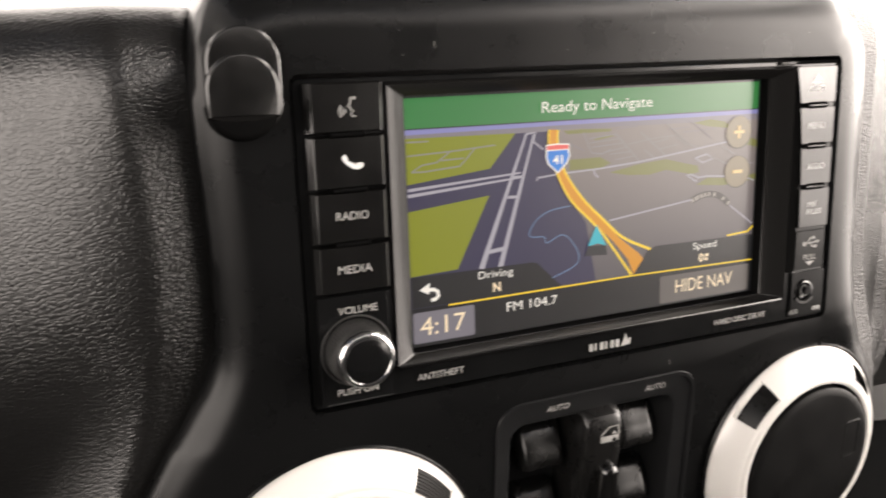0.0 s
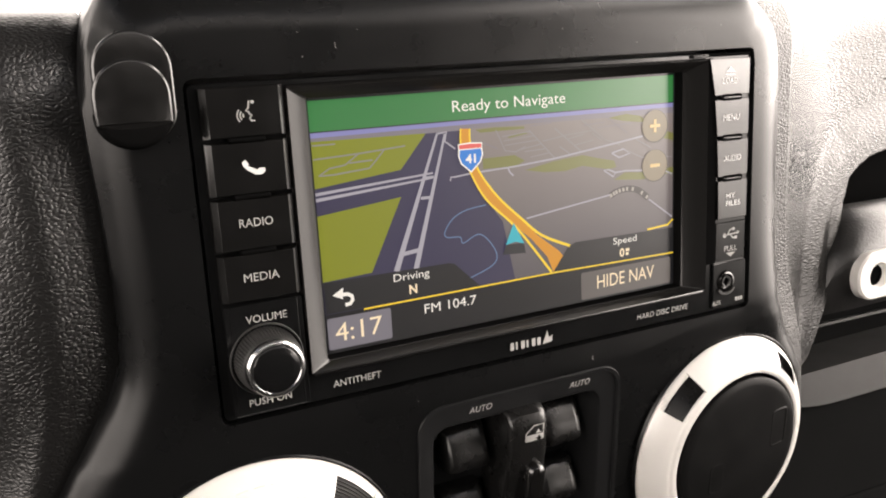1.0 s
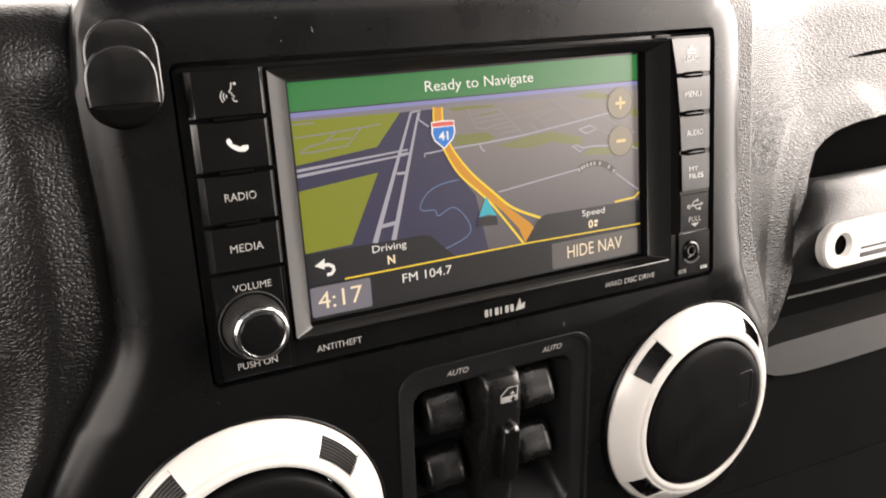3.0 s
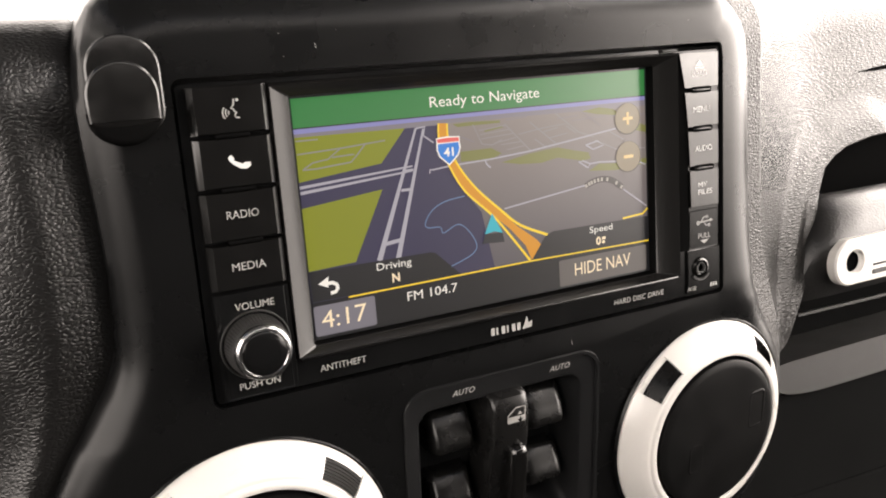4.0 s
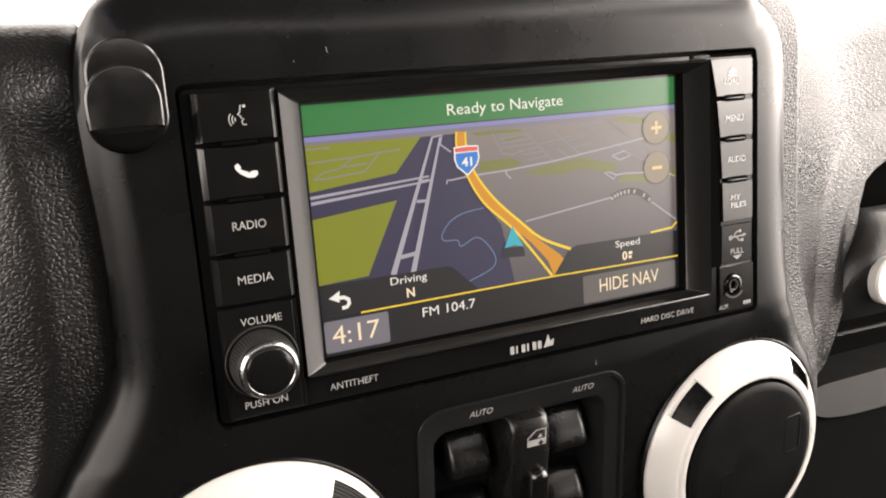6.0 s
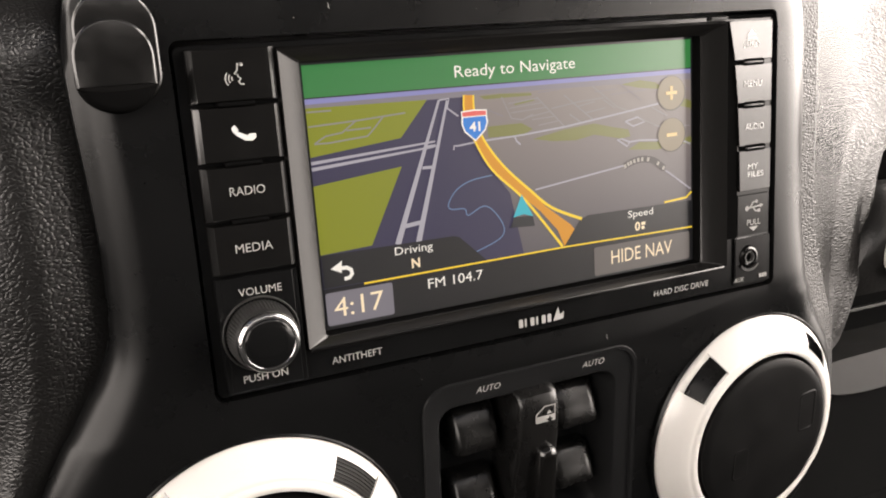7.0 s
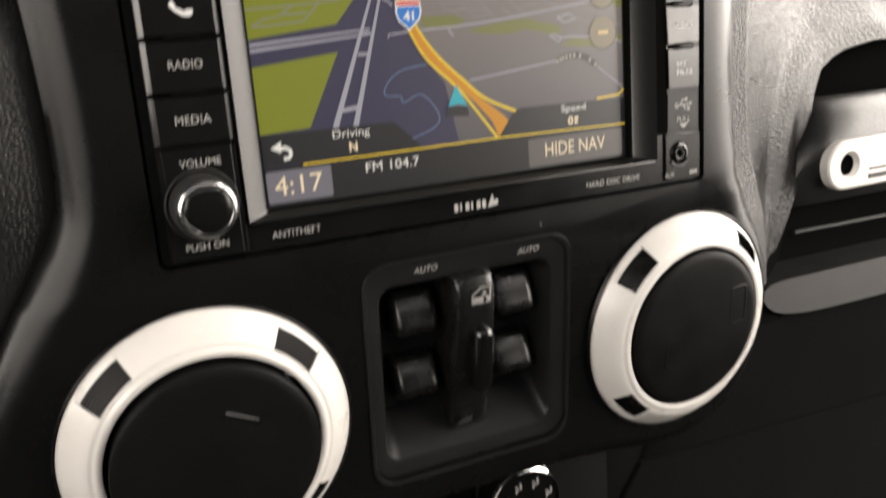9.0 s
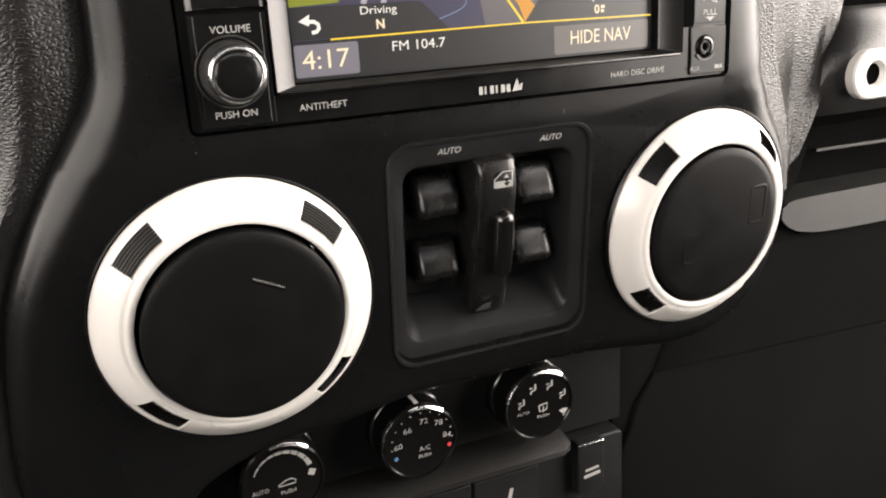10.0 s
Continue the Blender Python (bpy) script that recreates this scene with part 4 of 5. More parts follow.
def display(r):
    X0, X1, Z0, Z1 = 0.0385, 0.1866, 0.0132, 0.0971
    d = part("display", box(X0 - 0.001, X1 + 0.001, 0.0090, 0.0106, Z0 - 0.0005, Z1 + 0.0008), S_BLACK, r, "lit navigation screen with a map, a green header and a clock")

    def draw(name, bm, mat):
        part(name, bm, mat, d, smooth=0)

    A, B, C, D, E, F = 0.00880, 0.00870, 0.00860, 0.00850, 0.00840, 0.00830
    draw("header", flat([(X0, 0.0873), (X1, 0.0868), (X1, Z1), (X0, Z1)], A), S_GREEN)
    draw("map_sky", flat([(X0, 0.0838), (X1, 0.0834), (X1, 0.0865), (X0, 0.0870)], A), S_SKY)
    draw("map_land", flat([(X0, 0.0265), (X1, 0.0265), (X1, 0.0826), (X0, 0.0842)], 0.00876), S_SLATE)
    draw("map_haze", flat([(X0, 0.0838), (0.0930, 0.0834), (X1, 0.0824), (X1, 0.0848), (0.0930, 0.0853), (X0, 0.0853)], 0.00874), S_HAZE)
    draw("header_line", flat([(X0, 0.0869), (X1, 0.0864), (X1, 0.0868), (X0, 0.0873)], 0.00878), S_TAB)
    draw("map_town", flat([(0.0940, 0.0838), (X1, 0.0826), (X1, 0.0265), (0.1122, 0.0265), (0.1078, 0.0493), (0.1010, 0.0583), (0.0954, 0.0683), (0.0925, 0.0777)], B), S_LAND)
    draw("map_field", flat([(X0, 0.0842), (0.0790, 0.0836), (0.0690, 0.0722), (X0, 0.0690)], C), S_FIELD)
    draw("map_field", flat([(X0, 0.0600), (0.0685, 0.0630), (0.0560, 0.0385), (X0, 0.0378)], C), S_FIELD)
    draw("map_field", flat([(0.1005, 0.0729), (0.1136, 0.0729), (0.1179, 0.0705), (0.1142, 0.0688), (0.1005, 0.0692)], C), S_FIELD2)
    draw("map_field", flat([(0.1177, 0.0670), (0.1300, 0.0690), (0.1380, 0.0697), (0.1432, 0.0700), (0.1509, 0.0680), (0.1578, 0.0665), (0.1587, 0.0639), (0.1547, 0.0635), (0.1430, 0.0660), (0.1352, 0.0648), (0.1259, 0.0654)], C), S_FIELD2)
    draw("map_field", flat([(0.1576, 0.0591), (0.1627, 0.0614), (0.1720, 0.0606), (X1, 0.0612), (X1, 0.0590), (0.1709, 0.0578)], C), S_FIELD2)
    draw("map_field", flat([(0.1552, 0.0829), (0.1634, 0.0838), (0.1700, 0.0826), (0.1768, 0.0741), (X1, 0.0718), (X1, 0.0745), (0.1720, 0.0800), (0.1623, 0.0812)], C), S_FIELD2)
    draw("map_field", flat([(0.0980, 0.0832), (0.1060, 0.0834), (0.1180, 0.0828), (0.1180, 0.0819), (0.1000, 0.0820)], C), S_FIELD2)
    draw("map_field", flat([(0.1110, 0.0796), (0.1187, 0.0806), (0.1192, 0.0801), (0.1114, 0.0791)], C), S_FIELD2)
    # far streets: blocks of houses
    for pts in ([(0.1063, 0.0823), (0.1097, 0.0748), (0.1141, 0.0740), (0.1182, 0.0755)], [(0.1199, 0.0812), (0.1308, 0.0700)], [(0.1309, 0.0810), (0.1423, 0.0717)], [(0.1329, 0.0742), (0.1379, 0.0707)],
                [(0.1428, 0.0832), (0.1531, 0.0751), (0.1605, 0.0724)], [(0.1474, 0.0780), (0.1521, 0.0748)], [(0.1610, 0.0711), (0.1711, 0.0664), (0.1860, 0.0654)], [(0.1682, 0.0738), (0.1754, 0.0698)]):
        draw("map_street", ribbon(pts, 0.0005, D), S_STREET)
    for pts in ([(0.1087, 0.0799), (0.1203, 0.0808)], [(0.1091, 0.0783), (0.1216, 0.0791)], [(0.1096, 0.0767), (0.1233, 0.0774)], [(0.1177, 0.0737), (0.1264, 0.0740)], [(0.1202, 0.0715), (0.1281, 0.0723)],
                [(0.1256, 0.0768), (0.1368, 0.0782), (0.1474, 0.0788)], [(0.1363, 0.0766), (0.1435, 0.0777)], [(0.1150, 0.0745), (0.1246, 0.0758)], [(0.1398, 0.0741), (0.1480, 0.0752)]):
        draw("map_street", ribbon(pts, 0.0004, D - 0.00003), S_STREET)
    for pts in ([(0.1068, 0.0836), (0.1187, 0.0835)], [(0.1205, 0.0827), (0.1296, 0.0831)], [(0.1436, 0.0811), (0.1534, 0.0815)], [(0.1000, 0.0788), (0.1066, 0.0758)], [(0.1500, 0.0797), (0.1660, 0.0802)], [(0.1545, 0.0832), (0.1640, 0.0765)], [(0.1700, 0.0800), (0.1860, 0.0792)]):
        draw("map_street", ribbon(pts, 0.0003, D - 0.00006), S_HAZE)
    for pts in ([(0.0873, 0.0664), (0.0876, 0.0677), (0.0890, 0.0676), (0.0958, 0.0682), (0.1133, 0.0688), (0.1308, 0.0700), (0.1521, 0.0724), (0.1713, 0.0747)], [(0.1106, 0.0686), (0.1112, 0.0670), (0.1127, 0.0656)],
                [(0.1744, 0.0495), (0.1861, 0.0411)], [(0.1177, 0.0492), (0.1554, 0.0535)], [(0.1710, 0.0614), (0.1628, 0.0621), (0.1582, 0.0619), (0.1571, 0.0604), (0.1527, 0.0633), (0.1547, 0.0634), (0.1582, 0.0619)],
                [(0.1763, 0.0625), (0.1860, 0.0585)], [(0.1564, 0.0695), (0.1620, 0.0706), (0.1650, 0.0687), (0.1599, 0.0675), (0.1564, 0.0695)]):
        draw("map_street", ribbon(pts, 0.0006, D - 0.00009), S_ROAD if len(pts) < 8 or pts[0][0] < 0.1 else S_STREET)
    for pts in ([(0.0402, 0.0731), (0.0440, 0.0752), (0.0494, 0.0758), (0.0545, 0.0792)], [(0.0402, 0.0731), (0.0451, 0.0730), (0.0517, 0.0735), (0.0577, 0.0739), (0.0601, 0.0761), (0.0635, 0.0796)], [(0.0509, 0.0763), (0.0591, 0.0765)], [(0.0387, 0.0785), (0.0552, 0.0791), (0.0711, 0.0801)], [(0.0386, 0.0830), (0.0466, 0.0829)]):
        draw("map_track", ribbon(pts, 0.0005, D), S_STREET)
    for pts, w, w1 in (([(0.0831, 0.0831), (0.0649, 0.0375)], 0.0008, 0.0021), ([(0.0861, 0.0828), (0.0723, 0.0372)], 0.0008, 0.0020), ([(0.0775, 0.0685), (0.0810, 0.0685)], 0.0009, None), ([(0.0756, 0.0617), (0.0790, 0.0616)], 0.0010, None),
                       ([(0.0680, 0.0432), (0.0740, 0.0438)], 0.0014, None), ([(0.0831, 0.0831), (0.0868, 0.0834), (0.0859, 0.0803), (0.0898, 0.0773)], 0.0006, None), ([(X0, 0.0672), (0.0808, 0.0699)], 0.0010, 0.0006), ([(X0, 0.0653), (0.0800, 0.0682)], 0.0011, 0.0006)):
        draw("map_road", ribbon(pts, w, E, w1), S_ROAD)
    draw("map_creek", ribbon(smooth_line([(0.1010, 0.0563), (0.0929, 0.0554), (0.0874, 0.0529), (0.0842, 0.0487), (0.0850, 0.0466), (0.0900, 0.0461), (0.0912, 0.0437), (0.0972, 0.0461), (0.1014, 0.0434), (0.1047, 0.0375), (0.1025, 0.0337), (0.0931, 0.0305)], 4), 0.0004, D), S_CREEK)
    left = smooth_line([(0.0922, 0.0841), (0.0921, 0.0777), (0.0954, 0.0683), (0.1011, 0.0583), (0.1108, 0.0488), (0.1164, 0.0425), (0.1279, 0.0273)], 5)
    right = smooth_line([(0.0957, 0.0838), (0.0958, 0.0780), (0.0984, 0.0692), (0.1056, 0.0590), (0.1154, 0.0495), (0.1241, 0.0420), (0.1365, 0.0362)], 5)
    draw("map_highway", stack([[(a[0], E, a[1]), (b[0], E, b[1])] for a, b in zip(left[:21], right[:21])] , False, False, False), S_ORANGE)
    draw("map_highway", stack([[(0.1108, E, 0.0488), (0.1154, E, 0.0495)], [(0.1195, E, 0.0412), (0.1220, E, 0.0425)], [(0.1262, E, 0.0335), (0.1315, E, 0.0350)], [(0.1288, E, 0.0272), (0.1365, E, 0.0290)]], False, False, False), S_ORANGE)
    draw("map_highway_edge", ribbon(left, 0.0006, D - 0.0002, 0.0010), S_YELLOW)
    draw("map_highway_edge", ribbon(right, 0.0006, D - 0.0002, 0.0011), S_YELLOW)
    draw("map_boundary", ribbon([(0.1737, 0.0374), (0.1840, 0.0380), (X1, 0.0400)], 0.0008, D), S_YELLOW)
    # street name, unread: a curved bar
    line = smooth_line([(0.1556, 0.0531), (0.1585, 0.0543), (0.1636, 0.0550), (0.1690, 0.0538), (0.1738, 0.0503)], 6)
    draw("street_name_bar", ribbon(line, 0.0025, D - 0.0001), S_HALO)
    for k in (1, 4, 6, 8, 10, 12, 15, 20, 23):
        (xa, za), (xb, zb) = line[k - 1], line[min(k + 1, len(line) - 1)]
        n = math.hypot(xb - xa, zb - za)
        ux, uz = (xb - xa) / n, (zb - za) / n
        x, z = line[k]
        draw("street_name_bar", flat([(x + a * ux - b * uz, z + a * uz + b * ux) for a, b in ((-0.0005, -0.0008), (0.0005, -0.0008), (0.0005, 0.0007), (-0.0005, 0.0007))], D - 0.0002), S_NAME)
    # shield
    draw("route_shield_border", flat([(0.0906, 0.0745), (0.0916, 0.0718), (0.0955, 0.0684), (0.0995, 0.0718), (0.1006, 0.0745), (0.1003, 0.0772), (0.1004, 0.0787), (0.0955, 0.0791), (0.0907, 0.0788), (0.0908, 0.0771)], 0.00820), S_TEXT)
    draw("route_shield", flat([(0.0912, 0.0745), (0.0920, 0.0722), (0.0955, 0.0690), (0.0991, 0.0722), (0.1000, 0.0745), (0.0997, 0.0766), (0.0914, 0.0766)], 0.00814), S_BLUE)
    draw("route_shield_head", flat([(0.0912, 0.0770), (0.0999, 0.0769), (0.1000, 0.0783), (0.0955, 0.0786), (0.0911, 0.0784)], 0.00814), S_RED)
    draw("route_number", lettering("41", 0.0955, 0.0734, 0.0040, 0.00806, 0.0032, bold=0.03), S_TEXT)
    # marker
    draw("marker_shade", flat([(0.1087, 0.0406), (0.1162, 0.0403), (0.1168, 0.0364), (0.1070, 0.0371)], F), S_SHADE)
    draw("marker", flat([(0.1120, 0.0483), (0.1163, 0.0400), (0.1126, 0.0412)], F - 0.0001), S_TEAL)
    draw("marker", flat([(0.1120, 0.0483), (0.1126, 0.0412), (0.1084, 0.0406)], F - 0.0001), S_TEAL)
    # tabs and rows
    draw("tab", flat([(X0, 0.0377), (0.0850, 0.0374), (0.0872, 0.0368), (0.0972, 0.0270), (X0, 0.0268)], F), S_TAB)
    draw("tab", flat([(0.1284, 0.0268), (0.1355, 0.0358), (0.1390, 0.0372), (X1, 0.0367), (X1, 0.0268)], F), S_TAB)
    draw("rule", ribbon([(0.0520, 0.0264), (0.1287, 0.0269), (X1, 0.0262)], 0.0006, F - 0.0001), S_YELLOW)
    draw("status_strip", flat([(X0, Z0), (X1, Z0), (X1, 0.0262), (X0, 0.0262)], F + 0.00005), S_BLACK)
    draw("clock_box", flat(rrect(0.0386, 0.0617, 0.0142, 0.0252, 0.0008, 3), F - 0.0001), S_BOX)
    draw("button_box", flat(rrect(0.1412, 0.1852, 0.0138, 0.0247, 0.0008, 3), F - 0.0001), S_BOX2)
    draw("zoom_rim", flat(circle(0.1773, 0.0780, 0.0064, 28), F + 0.00004), S_RIM)
    draw("zoom_button", flat(circle(0.1772, 0.0782, 0.0061, 28), F), S_ZOOM)
    draw("zoom_rim", flat(circle(0.1773, 0.0626, 0.0064, 28), F + 0.00004), S_RIM)
    draw("zoom_button", flat(circle(0.1772, 0.0628, 0.0061, 28), F), S_ZOOM)
    T = F - 0.0002
    draw("zoom_sign", join(flat([(0.1747, 0.0776), (0.1797, 0.0776), (0.1797, 0.0788), (0.1747, 0.0788)], T), flat([(0.1766, 0.0757), (0.1778, 0.0757), (0.1778, 0.0775), (0.1766, 0.0775)], T), flat([(0.1766, 0.0789), (0.1778, 0.0789), (0.1778, 0.0807), (0.1766, 0.0807)], T)), S_SIGN)
    draw("zoom_sign", flat([(0.1748, 0.0621), (0.1796, 0.0621), (0.1796, 0.0634), (0.1748, 0.0634)], T), S_SIGN)
    draw("lettering", lettering("Ready to Navigate", 0.1124, 0.0912, 0.0463, T, 0.0050), S_TEXT)
    draw("lettering", lettering("Driving", 0.0703, 0.0349, 0.0136, T, 0.0035), S_TEXT)
    draw("lettering", lettering("N", 0.0706, 0.0304, 0.0030, T, 0.0033, bold=0.03), S_CREAM)
    draw("lettering", lettering("FM 104.7", 0.0848, 0.0224, 0.0207, T, 0.0034), S_TEXT)
    draw("lettering", lettering("4:17", 0.0497, 0.0200, 0.0170, T, 0.0064), S_CREAM)
    draw("lettering", lettering("HIDE NAV", 0.1627, 0.0199, 0.0280, T, 0.0052), S_CREAM)
    draw("lettering", lettering("Speed", 0.1623, 0.0346, 0.0114, T, 0.0034), S_TEXT)
    draw("lettering", lettering("0", 0.1608, 0.0300, 0.0024, T, 0.0035, bold=0.03), S_CREAM)
    draw("unit_mark", join(flat([(0.1626, 0.0302), (0.1644, 0.0302), (0.1644, 0.0314), (0.1626, 0.0314)], T), flat([(0.1626, 0.0286), (0.1640, 0.0286), (0.1640, 0.0298), (0.1626, 0.0298)], T)), S_CREAM)
    draw("back_arrow", join(flat([(0.0412, 0.0330), (0.0452, 0.0352), (0.0450, 0.0338), (0.0448, 0.0312)], T), ribbon([(0.0446, 0.0328), (0.0466, 0.0327), (0.0480, 0.0318), (0.0482, 0.0304), (0.0473, 0.0293), (0.0455, 0.0291)], 0.0013, T)), S_TEXT)


car_radio()


# ---- air vents ----
NOTCH = 11.0


def vent_ring(cx, cz, notches):
    prof = [(0.0488, 0.010), (0.0492, 0.0030), (0.0499, 0.0008), (0.0498, -0.0002), (0.0489, -0.0016), (0.0470, -0.0037), (0.0436, -0.0070), (0.0412, -0.0088), (0.0404, -0.0091), (0.0397, -0.0091), (0.0393, -0.0093), (0.0388, -0.0098), (0.0380, -0.0101), (0.0371, -0.0101), (0.0364, -0.0098), (0.0361, -0.0090), (0.0361, -0.0086)]
    angs = [360.0 * k / 90 for k in range(90)]
    angs = [a for a in angs if all(abs(a - c) > NOTCH + 0.6 or abs(a - c) < NOTCH - 0.8 for c in notches)]
    for c in notches:
        angs += [c - NOTCH - 0.35, c - NOTCH, c + NOTCH, c + NOTCH + 0.35]
    angs.sort()
    loops = []
    for a in angs:
        low = any(abs(a - c) <= NOTCH + 0.01 for c in notches)
        row = []
        for k, (r, y) in enumerate(prof):
            if low and 5 <= k <= 7:
                r, y = ((0.0470, -0.0024), (0.0437, -0.0054), (0.0412, -0.0070))[k - 5]
            row.append((cx + r * math.cos(radians(a)), y, cz + r * math.sin(radians(a))))
        loops.append(row)
    return stack(loops + [loops[0]], False, False, False)


def grip(cx, cz, c):
    """Ribbed dark inlay in a notch of the ring: seven ribs along the ring."""
    prof = [(0.04715, -0.0017)]
    for k in range(15):
        f = 1 - k / 14
        r = 0.0410 + 0.0061 * f
        y = -0.0084 + 0.0052 * f - 0.0004 * math.sin(math.pi * f)
        prof.append((r, y + (0.0 if k % 2 == 0 else 0.0008)))
    prof.append((0.0409, -0.0064))
    return lathe(cx, cz, prof[::-1], 6, start=c - NOTCH - 0.1, stop=c + NOTCH + 0.1)


def air_vent(centre, side):
    cx, cz = centre
    v = thing("air_vent", (cx, 0.0, cz - 0.047), "round air vent with glossy white ring and closed black disc", "air vent", "dashboard air vents")
    if side > 0:
        TURNED[v.name] = (cx, 3.6, 0.0016)
    notches = (45.0, 134.5, 225.0, 316.0)
    rg = part("ring", vent_ring(cx, cz, notches), WHITE, v, "glossy white ring with dark ribbed grips", 30)
    # Light is put into the colour: upper driver-side grips pale, the others dark.
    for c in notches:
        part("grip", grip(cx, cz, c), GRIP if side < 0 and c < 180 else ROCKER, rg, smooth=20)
    # raised maker's mark on the ring, as plain pads
    for k in range(4):
        a = 97.5 - 7.0 * k
        part("raised_mark", lathe(cx, cz, [(0.0424, -0.0074), (0.0426, -0.0080), (0.0446, -0.0063), (0.0448, -0.0054)], 3, start=a - 2.3, stop=a + 2.3), WHITE, rg)
    part("collar", lathe(cx, cz, [(0.0361, -0.0087), (0.0360, -0.0076), (0.0357, 0.012), (0.0330, 0.0135), (0.0004, 0.0136)], 56), DEEP, v)
    # the disc stands proud of the ring's lip, and sits a little lower in the driver's vent
    p = -0.0036 if side < 0 else 0.0
    dome = [(0.0340, 0.010), (0.0346, -0.0085 + p), (0.0348, -0.0096 + p), (0.0346, -0.0105 + p), (0.0338, -0.0111 + p), (0.0310, -0.0115 + p), (0.0200, -0.0122 + p), (0.0100, -0.0126 + p), (0.0004, -0.0127 + p)]
    disc = part("disc", lathe(cx, cz, dome, 72, (False, True)), DISC, v, "closed matt black vent disc")
    if side < 0:
        # Glossier ridge stands for the highlight on a finger rest's edge.
        part("finger_mark", stack([[(cx + 0.0035 + 0.0052 * k, y + p, cz + 0.0182 - 0.0026 * k + dz) for y, dz in ((-0.0118, -0.0012), (-0.0126, -0.0005), (-0.01275, 0.0), (-0.0126, 0.0005), (-0.0118, 0.0011))] for k in (0, 0.5, 1, 1.5, 2)], False, False, False), ROCKER, disc, smooth=60)
        part("pin", lathe(cx + 0.0266, cz + 0.0230, [(0.0011, 0.004), (0.0011, -0.0078), (0.0005, -0.0086)], 12, (False, True)), CHROME, v)
    else:
        # shallow finger rests: raised rims round a flat pad
        for dx, dz, high, wide in ((0.0222, 0.0065, 0.0175, 0.0100), (-0.0150, -0.0075, 0.0140, 0.0078)):
            px, pz = cx + dx, cz + dz
            pad = rrect(px - 0.5 * wide, px + 0.5 * wide, pz - 0.5 * high, pz + 0.5 * high, 0.0022, 4)
            rim = stack([ring(grown(pad, 0.0012), -0.0114), ring(grown(pad, 0.0004), -0.0124), ring(grown(pad, -0.0001), -0.01268), ring(grown(pad, -0.0007), -0.0126), ring(grown(pad, -0.0016), -0.0122), ring(grown(pad, -0.0024), -0.0119)], False, True)
            for v_ in rim.verts:
                v_.co.y += 0.9 * ((v_.co.x - cx) ** 2 + (v_.co.z - cz) ** 2)
            part("finger_rest", rim, DISC, disc, smooth=60)
    part("well", lathe(cx, cz, [(0.0494, 0.004), (0.0500, 0.0002), (0.0506, -0.0007), (0.0513, 0.0004)], 64), PANEL, v)


air_vent(VENT_L, -1)
air_vent(VENT_R, 1)


# ---- window switches ----
def window_switches():
    w = thing("window_switch_panel", (0.1095, 0.0, -0.097), "black power window switch panel set in the centre panel", "switch panel")
    n = 6
    outer, mid = rrect(0.0656, 0.1545, -0.1045, -0.0115, 0.0100, n), rrect(0.0676, 0.1525, -0.1025, -0.0135, 0.0088, n)
    well = rrect(0.0732, 0.1450, -0.0935, -0.0225, 0.0060, n)
    floor_ = rrect(0.0765, 0.1425, -0.0800, -0.0260, 0.0040, n)
    b = part("bezel", stack([ring(outer, 0.012), ring(outer, 0.0002), ring(grown(outer, -0.0005), -0.0006), ring(grown(mid, 0.0004), -0.0004), ring(mid, 0.0006), ring(grown(well, 0.0030), 0.0010), ring(grown(well, 0.0010), 0.0016), ring(well, 0.0030), ring(grown(floor_, 0.0012), 0.0150), ring(floor_, 0.0190)], False, True), SWITCH, w)
    for x in (0.0913, 0.1348):
        part("lettering", lettering("AUTO", x, -0.01665, 0.0096, 0.0004, 0.0023, 0.25), INK, b)
    # four rocker switches, leaning out at their lower edge, rounded towards the driver
    for x0, x1 in ((0.0800, 0.0983), (0.1226, 0.1409)):
        for z0, z1, out in ((-0.0448, -0.0280, 0.0), (-0.0716, -0.0556, 0.0012)):
            prof = [(0.020, z1), (0.0105 + out, z1 - 0.0005), (0.0086 + out, z1 - 0.0024), (0.0058 + out, z1 - 0.0075), (0.0040 + out, z0 + 0.0045), (0.0037 + out, z0 + 0.0018), (0.0046 + out, z0 + 0.0006), (0.0066 + out, z0), (0.020, z0 + 0.001)]
            rows = []
            wide = x1 - x0
            for dx, dy in ((0.0, 0.0060), (0.0002, 0.0034), (0.0009, 0.0016), (0.0022, 0.0004), (0.0040, 0.0), (0.5 * wide, 0.0008), (wide - 0.0036, 0.0002), (wide - 0.0018, 0.0004), (wide - 0.0005, 0.0016), (wide, 0.0040)):
                rows.append([(x0 + dx, y + dy, z) for y, z in prof])
            part("rocker_switch", stack(rows, True, True, False), ROCKER, w, smooth=60)
    # centre rail
    rail = [(0.012, -0.0190), (0.0008, -0.0208), (-0.0030, -0.0222), (-0.0046, -0.0270), (-0.0050, -0.0360), (-0.0036, -0.0460), (-0.0010, -0.0580), (0.0012, -0.0700), (0.0025, -0.0800), (0.0038, -0.0870), (0.0070, -0.0905), (0.016, -0.0910)]
    rows = []
    for dx, dy in ((0.0, 0.0040), (0.0004, 0.0014), (0.0014, 0.0003), (0.0040, 0.0), (0.0124, 0.0), (0.0150, 0.0003), (0.0161, 0.0014), (0.0165, 0.0040)):
        rows.append([(0.1014 + dx, y + dy, z) for y, z in rail])
    rl = part("centre_rail", stack(rows, True, True, False), ROCKER, w, smooth=50)
